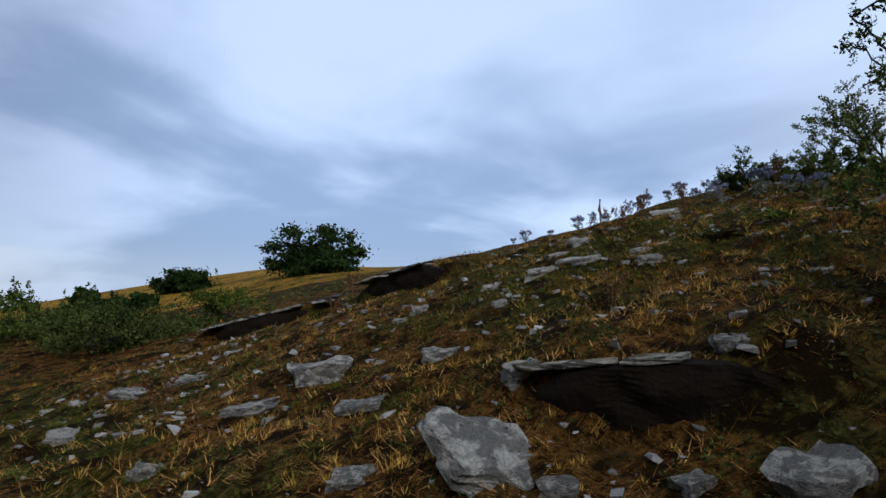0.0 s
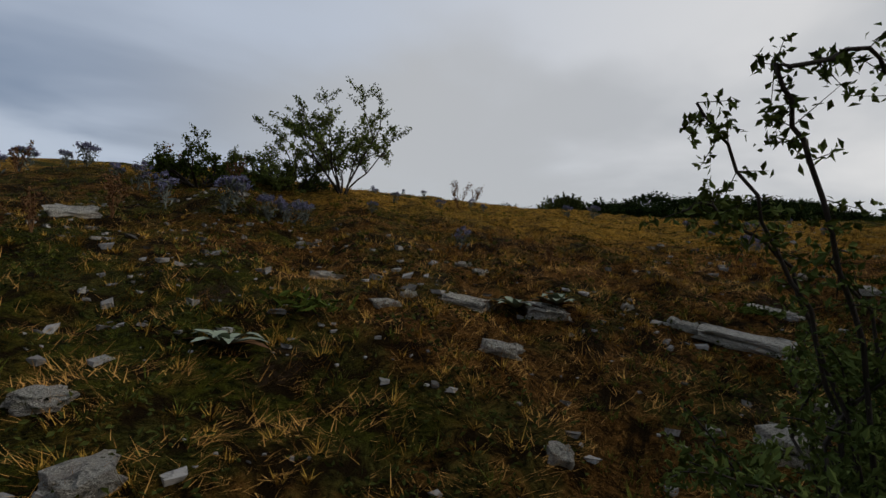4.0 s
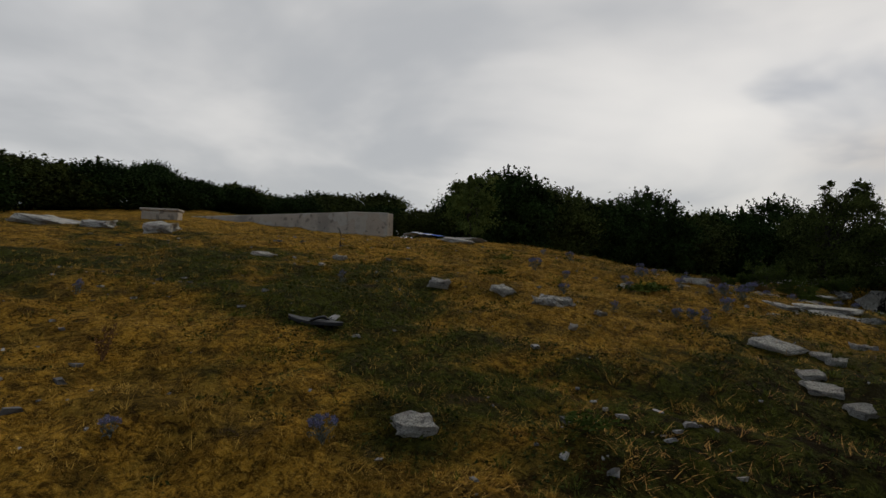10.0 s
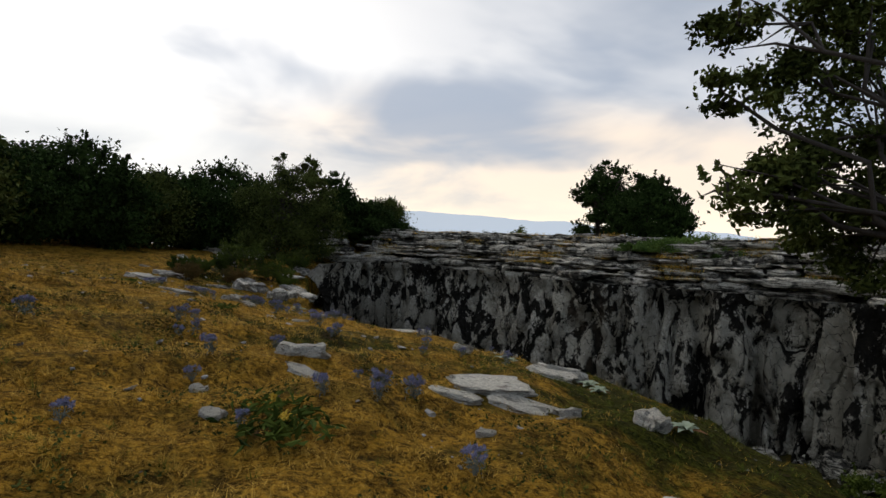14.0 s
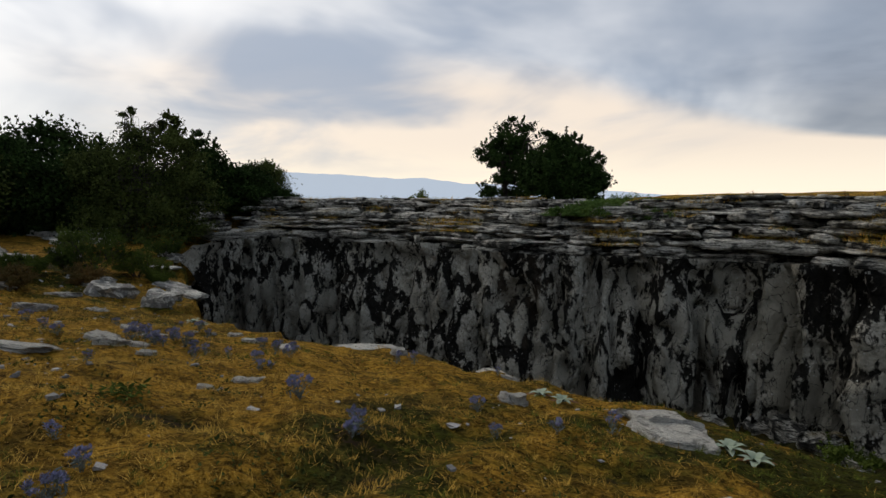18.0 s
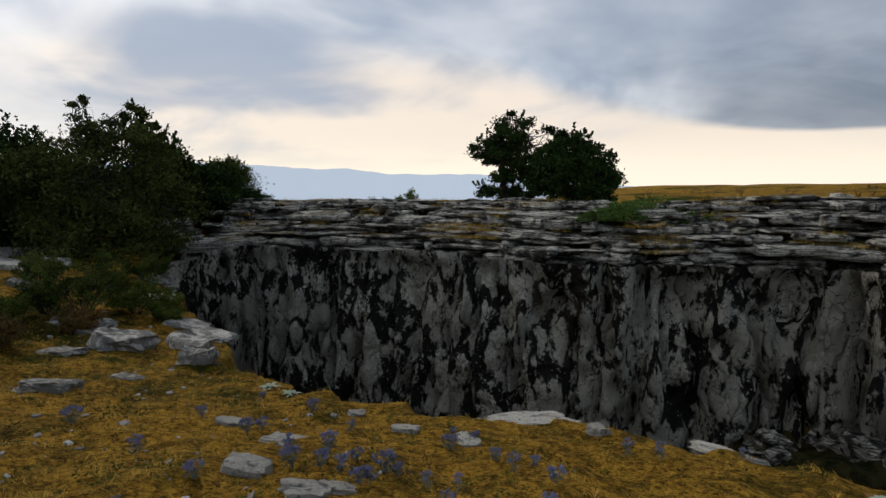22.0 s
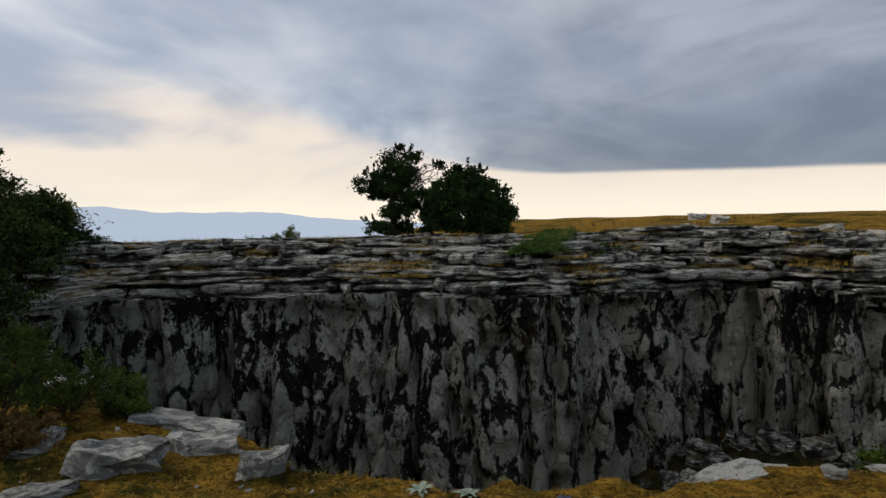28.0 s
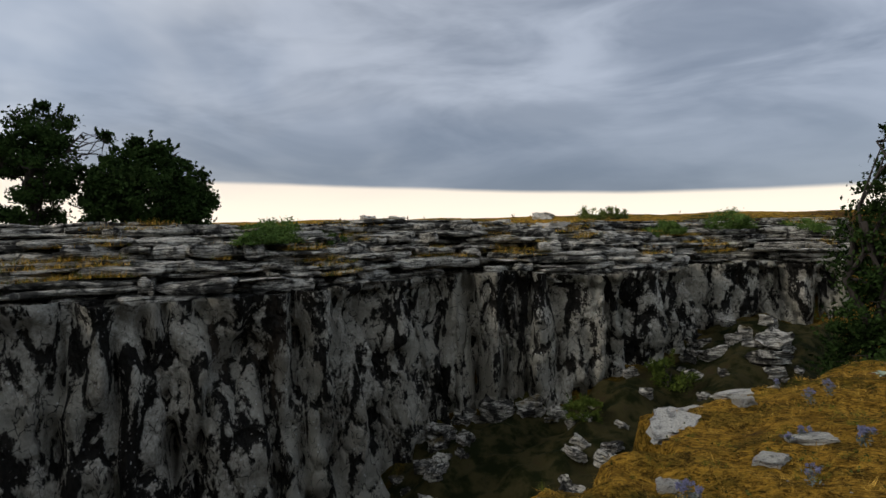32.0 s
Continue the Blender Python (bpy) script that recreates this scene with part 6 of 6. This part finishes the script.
def dead_dock(x, y, height, seed):
    rng = np.random.default_rng(seed)
    ob = thing("dead_dock", (x, y, land_at(x, y) - 0.02), "dry reddish-brown seeding weed", "weed", "dry weeds")
    for s in range(4):
        seeds = []
        a = rng.uniform(0, 6.28)
        tip = Vector((math.cos(a) * height * 0.3, math.sin(a) * height * 0.3, height * rng.uniform(0.6, 1.0)))
        pts = branch_path(rng, (0, 0, 0), tip, 5, 0.05)
        v, f = tube(pts, [0.005, 0.0045, 0.004, 0.003, 0.002, 0.0015], 4)
        stalk = mesh_object("stalk", v, f, M_BROWN, ob)
        for q in range(60):
            t = rng.uniform(1.5, 5)
            i = min(4, int(t))
            seeds.append(np.array(pts[i].lerp(pts[i + 1], t - i)) + rng.normal(size=3) * height * 0.045)
        v, f = leaf_quads(rng, np.array(seeds), height * 0.07, 0.6)
        mesh_object("seed_head", v, f, M_BROWN, stalk, smooth=False)["kind"] = "stuff"


for n, (x, y, h) in enumerate(((7.9, 6.3, 0.5), (8.4, 6.3, 0.38), (-2.55, 2.4, 0.4), (0.77, 2.2, 0.3), (1.5, 5.0, 0.4), (-1.9, 4.8, 0.3), (2.6, 6.1, 0.45), (1.9, 5.6, 0.35), (-2.6, 8.6, 0.5), (5.1, 3.35, 0.25), (11.6, 1.6, 0.3), (4.2, 6.9, 0.4), (2.9, 9.3, 0.45), (4.1, 8.1, 0.5), (2.45, 10.2, 0.4))):
    dead_dock(x, y, h, 340 + n)


def weed(x, y, size, seed, flower):
    rng = np.random.default_rng(seed)
    ob = thing("leafy_weed", (x, y, land_at(x, y)), "dark green leafy weed tuft in the meadow", "weed", "leafy weeds")
    c = rng.normal(size=(90, 3)) * np.array([size, size, size * 0.3]) * 0.5
    c[:, 2] = np.abs(c[:, 2]) + 0.03
    v, f = leaf_quads(rng, c, size * 0.42, 0.3, 0, 0.4)
    mesh_object("leaves", v, f, M_SHRUB, ob, smooth=False)
    if flower:
        v, f = leaf_quads(rng, np.array([[0, 0, size * 0.45]]) + rng.normal(size=(24, 3)) * 0.012, 0.035, 0.5)
        mesh_object("flower", v, f, M_YELLOW, ob, "yellow flower head", smooth=False)


M_YELLOW = leafy("yellow_petals", (0.45, 0.27, 0.03), (0.62, 0.42, 0.06))
for n, (x, y, s, fl) in enumerate(((12.84, -4.95, 0.26, True), (12.6, -4.6, 0.28, True), (13.9, -3.0, 0.2, False), (15.4, -4.1, 0.2, False), (9.6, -1.2, 0.16, False), (7.9, 2.3, 0.2, False), (4.9, 1.7, 0.18, False), (2.6, 3.6, 0.22, False), (10.2, 2.6, 0.22, False), (6.3, 0.9, 0.16, False), (17.6, -9.6, 0.14, False), (15.1, -8.2, 0.16, False))):
    weed(x, y, s, 360 + n, fl)

# ---- odd bits ----


def rubber_sole(x, y):
    ob = thing("rubber_sole", (x, y, land_at(x, y) + 0.015), "worn black rubber sole lying on the grass", "sole", turn=47)
    bm = bmesh.new()
    n = 18
    ring = []
    for lvl, z in ((0, 0.0), (1, 0.03)):
        row = []
        for i in range(n):
            a = 2 * math.pi * i / n
            px = math.cos(a) * 0.29
            w = 0.085 - 0.025 * math.exp(-(px / 0.09) ** 2)
            row.append(bm.verts.new((px, math.sin(a) * w, z + 0.05 * (px / 0.29) ** 2 * (px > 0))))
        ring.append(row)
    for i in range(n):
        j = (i + 1) % n
        bm.faces.new((ring[0][i], ring[0][j], ring[1][j], ring[1][i]))
    bm.faces.new(ring[1])
    bm.faces.new(ring[0][::-1])
    me = bpy.data.meshes.new("sole_plate")
    bm.to_mesh(me)
    bm.free()
    me.materials.append(M_RUBBER)
    new("sole_plate", me).parent = ob
    v, f = tube([(-0.11, -0.07, 0.03), (-0.08, -0.02, 0.07), (-0.04, 0.03, 0.06), (0.02, 0.07, 0.035)], [0.012, 0.016, 0.016, 0.01], 6)
    mesh_object("torn_strap", v, f, M_RUBBER, ob)


def rubber_look(k, b):
    p = k.coord("Object")
    n = k.noise(p, 40.0, 4.0, 0.6)
    k.put(b.inputs["Base Color"], k.mix(n, (0.006, 0.006, 0.007), (0.022, 0.022, 0.022)))
    bump(k, b, n, 0.4, 0.01)


M_RUBBER = material("black_rubber", rubber_look, 0.6, 0.4)
rubber_sole(12.1, -0.05)
rod = thing("bent_rod", (16.9, -1.5, land_at(16.9, -1.5)), "thin dark bent rod sticking out of the grass", "rod")
v, f = tube([(0, 0, -0.1), (0.0, 0.01, 0.1), (-0.02, 0, 0.2), (0.03, 0.02, 0.33)], [0.012, 0.012, 0.011, 0.009], 6)
mesh_object("upright", v, f, M_BARK, rod)
v, f = tube([(0.05, -0.02, 0.03), (0.5, -0.35, 0.05), (0.95, -0.75, 0.02)], [0.016, 0.015, 0.01], 6)
mesh_object("fallen_stick", v, f, M_BARK, rod)

for n in range(34):
    px, py = STONE_RNG.uniform(-16, 4), STONE_RNG.uniform(-36, -23)
    if n % 3 == 0:
        px, py = STONE_RNG.uniform(-24, -7), STONE_RNG.uniform(-24, 4)
    dead_dock(px, py, STONE_RNG.uniform(0.2, 0.45), 400 + n)

# ---- the low bank with its thin cap of stone ----


def undercut_look(k, b):
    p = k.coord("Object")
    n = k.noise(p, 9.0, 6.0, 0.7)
    # soil with the undercut's deep shade put into its colour
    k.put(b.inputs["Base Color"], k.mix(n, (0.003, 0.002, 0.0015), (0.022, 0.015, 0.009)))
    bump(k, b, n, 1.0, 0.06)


M_UNDERCUT = material("undercut_shade_soil", undercut_look, 0.95, 0.1)


def turf_bank(a, b, high, caps, seed):
    """A low earth bank from a to b, facing the downhill side, with thin stones on its edge."""
    rng = np.random.default_rng(seed)
    length = math.hypot(b[0] - a[0], b[1] - a[1])
    turn = math.degrees(math.atan2(b[1] - a[1], b[0] - a[0]))
    za, zb = land_at(*a), land_at(*b)
    tilt = -math.degrees(math.atan2(zb - za, length))
    ob = thing("turf_bank", ((a[0] + b[0]) / 2, (a[1] + b[1]) / 2, (za + zb) / 2), "low earth bank with undercut shade painted dark, capped with thin stone slabs", "bank", "banks of the start slope", turn)
    me = slab_mesh("earth_face", rng, length, 0.26, high + 0.16, 0.10, 11)
    for v in me.vertices:
        end = min(1.0, abs(v.co.x) / (length / 2))
        v.co.z -= (high + 0.05) * end ** 4 * 0.8
        v.co.y += 0.16 * end ** 3 + 0.05 * noise.noise(v.co * 7)
        v.co.z += 0.03 * noise.noise(v.co * 5 + Vector((9, seed, 0)))
    me.materials.append(M_UNDERCUT)
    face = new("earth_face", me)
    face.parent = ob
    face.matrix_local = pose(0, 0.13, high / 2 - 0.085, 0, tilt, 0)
    x = -length / 2
    while x < length / 2 - 0.1:
        w = rng.uniform(0.22, 0.5) * (0.7 + length / 3)
        if rng.random() < caps:
            me = slab_mesh("cap_stone", rng, w, rng.uniform(0.22, 0.34), rng.uniform(0.022, 0.04), 0.11, 5)
            me.materials.append(M_LEDGE)
            cap = new("cap_stone", me)
            cap.parent = ob
            cap.matrix_local = pose(x + w / 2, rng.uniform(0.06, 0.14), high + 0.02 - (x + w / 2) * math.sin(radians(tilt)), rng.uniform(-2, 7), tilt, rng.uniform(-10, 10))
        x += w * rng.uniform(0.9, 1.3)


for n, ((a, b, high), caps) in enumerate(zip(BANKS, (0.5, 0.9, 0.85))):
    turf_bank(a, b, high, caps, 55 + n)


def chips():
    """Small broken stones strewn over the slopes."""
    rng = np.random.default_rng(66)
    x, y = np.concatenate([rng.uniform(-4.5, 4.5, 2600), rng.uniform(4, 9.5, 700), rng.uniform(9, 20, 700), rng.uniform(15, 22, 500)]), np.concatenate([rng.uniform(-1.0, 7.0, 2600), rng.uniform(-4, 3, 700), rng.uniform(-10, 3, 700), rng.uniform(-18, -8, 500)])
    ok = (pit_side(x, y) < -0.1) & (ripple(x, y, 1.5, first=22) > -0.35) & (near_spots(x, y) > 0.25)
    x, y = x[ok], y[ok]
    n = len(x)
    w = 0.007 + 0.034 * rng.random(n) ** 3.0
    cube = np.array([(a, b, c) for a in (-1, 1) for b in (-1, 1) for c in (-1, 1)], float)
    v = cube[None] * (1 + rng.normal(size=(n, 8, 3)) * 0.28)
    v[:, :, 2] *= rng.uniform(0.25, 0.55, n)[:, None]
    v[:, :, 1] *= rng.uniform(0.5, 0.9, n)[:, None]
    a = rng.uniform(0, 6.283, n)
    c, s = np.cos(a)[:, None], np.sin(a)[:, None]
    vx, vy = v[:, :, 0] * c - v[:, :, 1] * s, v[:, :, 0] * s + v[:, :, 1] * c
    tilt = rng.normal(size=n)[:, None] * 0.25
    vz = v[:, :, 2] + vx * tilt
    out = np.stack([x[:, None] + vx * w[:, None], y[:, None] + vy * w[:, None], (land(x, y) + 0.12 * w)[:, None] + vz * w[:, None]], -1).reshape(-1, 3)
    box = np.array([(0, 1, 3, 2), (4, 6, 7, 5), (0, 4, 5, 1), (2, 3, 7, 6), (0, 2, 6, 4), (1, 5, 7, 3)])
    f = (np.arange(n)[:, None, None] * 8 + box[None]).reshape(-1, 4)
    ob = mesh_object("stone_chips", out, f, M_CHIP, smooth=False)
    tagged(ob, "small pale limestone chips strewn over the dry turf", "stones", kind="stuff")


def near_spots(x, y):
    best = np.full(len(x), 9.0)
    for px, py in [p[1][:2] for p in PATH[::3]]:
        best = np.minimum(best, np.hypot(x - px, y - py))
    return best


def chip_look(k, b):
    g = k.n("ShaderNodeNewGeometry")
    n = k.noise(g.outputs["Position"], 60.0, 3.0, 0.6)
    col = k.mix(g.outputs["Random Per Island"], (0.10, 0.094, 0.084), (0.42, 0.40, 0.365))
    k.put(b.inputs["Base Color"], k.mix(k.ramp(n, 0.45, 0.7, 0.0, 0.6), col, (0.07, 0.066, 0.06)))
    bump(k, b, n, 0.6, 0.01)


M_CHIP = material("limestone_chips", chip_look, 0.9, 0.2)
chips()


def tarpaulin(x, y):
    """A blue and white sheet pegged down beyond the crest."""
    ob = thing("tarpaulin", (x, y, land_at(x, y)), "blue and white plastic sheet lying beyond the crest", "sheet", turn=-60)
    for name, x0, mat, label in (("white_end", -0.28, M_WHITE, "white end"), ("blue_end", 0.28, M_BLUE, "blue end")):
        bm = bmesh.new()
        bmesh.ops.create_grid(bm, x_segments=8, y_segments=8, size=0.28)
        for v in bm.verts:
            v.co.z = 0.17 - 0.6 * v.co.y ** 2 + 0.03 * noise.noise(v.co * 6 + Vector((x0, 3, 1)))
            v.co.x += x0
        bmesh.ops.solidify(bm, geom=bm.faces[:], thickness=0.012)
        me = bpy.data.meshes.new(name)
        bm.to_mesh(me)
        bm.free()
        me.materials.append(mat)
        piece = new(name, me)
        piece.parent = ob
        piece["label"] = label


def plastic(colour):
    def build(k, b):
        n = k.noise(k.coord("Object"), 7.0, 4.0, 0.6)
        k.put(b.inputs["Base Color"], k.mix(n, tuple(c * 0.7 for c in colour), colour))
        bump(k, b, n, 0.5, 0.02)
    return build


M_BLUE = material("blue_plastic", plastic((0.02, 0.13, 0.62)), 0.45, 0.5)
M_WHITE = material("white_plastic", plastic((0.62, 0.64, 0.66)), 0.45, 0.5)
tarpaulin(20.9, -4.85)

# ---- grass ----


def fast_mesh(name, tri, mat, label, parent=None):
    n = len(tri)
    me = bpy.data.meshes.new(name)
    me.vertices.add(n * 3)
    me.vertices.foreach_set("co", tri.reshape(-1).astype(np.float32))
    me.loops.add(n * 3)
    me.loops.foreach_set("vertex_index", np.arange(n * 3, dtype=np.int32))
    me.polygons.add(n)
    me.polygons.foreach_set("loop_start", np.arange(0, n * 3, 3, dtype=np.int32))
    me.materials.append(mat)
    me.update(calc_edges=True)
    me.validate()
    return tagged(new(name, me), label, "grass", kind="stuff")


ROUTE = np.array([p[1][:2] for p in PATH])


def blades(rng, name, mat, label, x, y, L, up, w, a=None):
    n = len(x)
    z = land(x, y)
    a = rng.uniform(0, 6.283, n) if a is None else a
    flat = np.sqrt(np.clip(1 - up ** 2, 0, 1))
    tip = np.stack([x + np.cos(a) * L * flat, y + np.sin(a) * L * flat, z + L * up + 0.010], -1)
    base = np.stack([x, y, z - 0.004], -1)
    side = np.stack([-np.sin(a) * w, np.cos(a) * w, np.zeros(n)], -1)
    fast_mesh(name, np.stack([base - side, base + side, tip], 1), mat, label)


def near_route(x, y):
    best = np.full(len(x), 1e9)
    for px, py in ROUTE[::2]:
        best = np.minimum(best, np.hypot(x - px, y - py))
    return best


def grass():
    rng = np.random.default_rng(99)
    # straw that lies matted over the turf
    want = 2600000
    x, y = rng.uniform(-9, 26, want), rng.uniform(-21, 13, want)
    keep = rng.random(want) < np.clip(1.2 * np.exp(-(near_route(x, y) / 3.0) ** 1.2), 0.04, 1)
    x, y = x[keep], y[keep]
    clump = ripple(x, y, 0.55, first=14) + 0.6 * ripple(x, y, 0.21, first=26)
    ok = (pit_side(x, y) < 0.15) & (rng.random(len(x)) < smooth01(clump, -1.0, 0.6)) & (rng.random(len(x)) > lushness(x, y) * 0.8)
    x, y = x[ok], y[ok]
    n = len(x)
    slope = worn_turf(x, y) > rng.uniform(0.35, 0.75, n)
    for part_of, mat, name, label, lo, hi, wide in ((slope, M_HAY, "slope_straw", "tangled pale straw lying on the tussocky slope", 0.045, 0.13, 0.0028), (~slope, M_STRAW, "dry_grass", "matted golden dry grass", 0.03, 0.085, 0.0024)):
        px, py = x[part_of], y[part_of]
        n = len(px)
        blades(rng, name, mat, label, px, py, rng.uniform(lo, hi, n), rng.beta(1.1, 4.2, n), rng.uniform(wide * 0.4, wide, n), 3.0 * ripple(px, py, 0.5, first=40) + rng.normal(size=n) * 0.9)
    # grass on the cliff's terraces
    pts = []
    for row in TERRACES[2:]:
        for i in range(6, len(row) - 6):
            if ripple(row[i:i + 1, 0], row[i:i + 1, 1], 3.2, first=17)[0] > 0.30:
                for q in range(26):
                    pts.append(row[i] + np.array([rng.normal() * 0.16, rng.normal() * 0.16, -0.03]))
    pts = np.array(pts)
    n = len(pts)
    a = rng.uniform(0, 6.283, n)
    L, up, w = rng.uniform(0.08, 0.26, n), rng.beta(3, 2, n), rng.uniform(0.005, 0.010, n)
    flat = np.sqrt(1 - up ** 2)
    tip = pts + np.stack([np.cos(a) * L * flat, np.sin(a) * L * flat, L * up], -1)
    side = np.stack([-np.sin(a) * w, np.cos(a) * w, np.zeros(n)], -1)
    tri = np.stack([pts - side, pts + side, tip], 1)
    green = rng.random(n) < 0.3
    fast_mesh("ledge_straw", tri[~green], M_STRAW, "dry grass on the rock terraces")
    fast_mesh("ledge_green", tri[green], M_GRASS, "green grass on the rock terraces")
    # small dark herbs in patches between the straw
    want = 560000
    x, y = rng.uniform(-6, 24, want), rng.uniform(-17, 10, want)
    patch = ripple(x, y, 1.3, first=4) + 0.7 * ripple(x, y, 0.4, first=21) + 0.5 * lushness(x, y) + 0.35 * worn_turf(x, y)
    keep = (rng.random(want) < np.clip(1.2 * np.exp(-(near_route(x, y) / 3.5) ** 1.3), 0.03, 1)) & (pit_side(x, y) < 0.0) & (patch > 0.55)
    x, y = x[keep], y[keep]
    c = np.stack([x, y, land(x, y) + rng.uniform(0.004, 0.035, len(x))], -1)
    v, f = leaf_quads(rng, c, 0.032, 0.5, 0.0, 0.45)
    tagged(mesh_object("low_herbs", v, f, M_HERB, smooth=False), "low dark green herbs growing through the dry grass", "herbs", kind="stuff")
    # standing tufts
    want = 46000
    cx, cy = rng.uniform(-9, 26, want), rng.uniform(-21, 13, want)
    keep = (rng.random(want) < np.clip(1.1 * np.exp(-(near_route(cx, cy) / 5.0) ** 1.3), 0.10, 1)) & (pit_side(cx, cy) < 0.1)
    cx, cy = cx[keep], cy[keep]
    lush = 0.28 * worn_turf(cx, cy) + lushness(cx, cy) * 1.3 + 0.55 * ripple(cx, cy, 4.5, first=33) + 0.4 * ripple(cx, cy, 1.2, first=38) + rng.normal(size=len(cx)) * 0.3
    size = rng.uniform(0.5, 1.0, len(cx)) ** 1.5
    for flag, mat, name, label in ((False, M_STRAW, "dry_tufts", "standing tufts of straw"), (True, M_GRASS, "green_tufts", "short green grass tufts")):
        s = (lush > 0.34) == flag
        per = 20
        x, y = np.repeat(cx[s], per), np.repeat(cy[s], per)
        k2 = np.repeat(size[s], per)
        n = len(x)
        a = rng.uniform(0, 6.283, n)
        r = rng.random(n) * 0.045 * k2
        blades(rng, name, mat, label, x + np.cos(a) * r, y + np.sin(a) * r, rng.uniform(0.04, 0.12, n) * k2, rng.beta(2.4, 2.2, n), rng.uniform(0.0011, 0.0028, n), a + rng.normal(size=n) * 0.5)


grass()
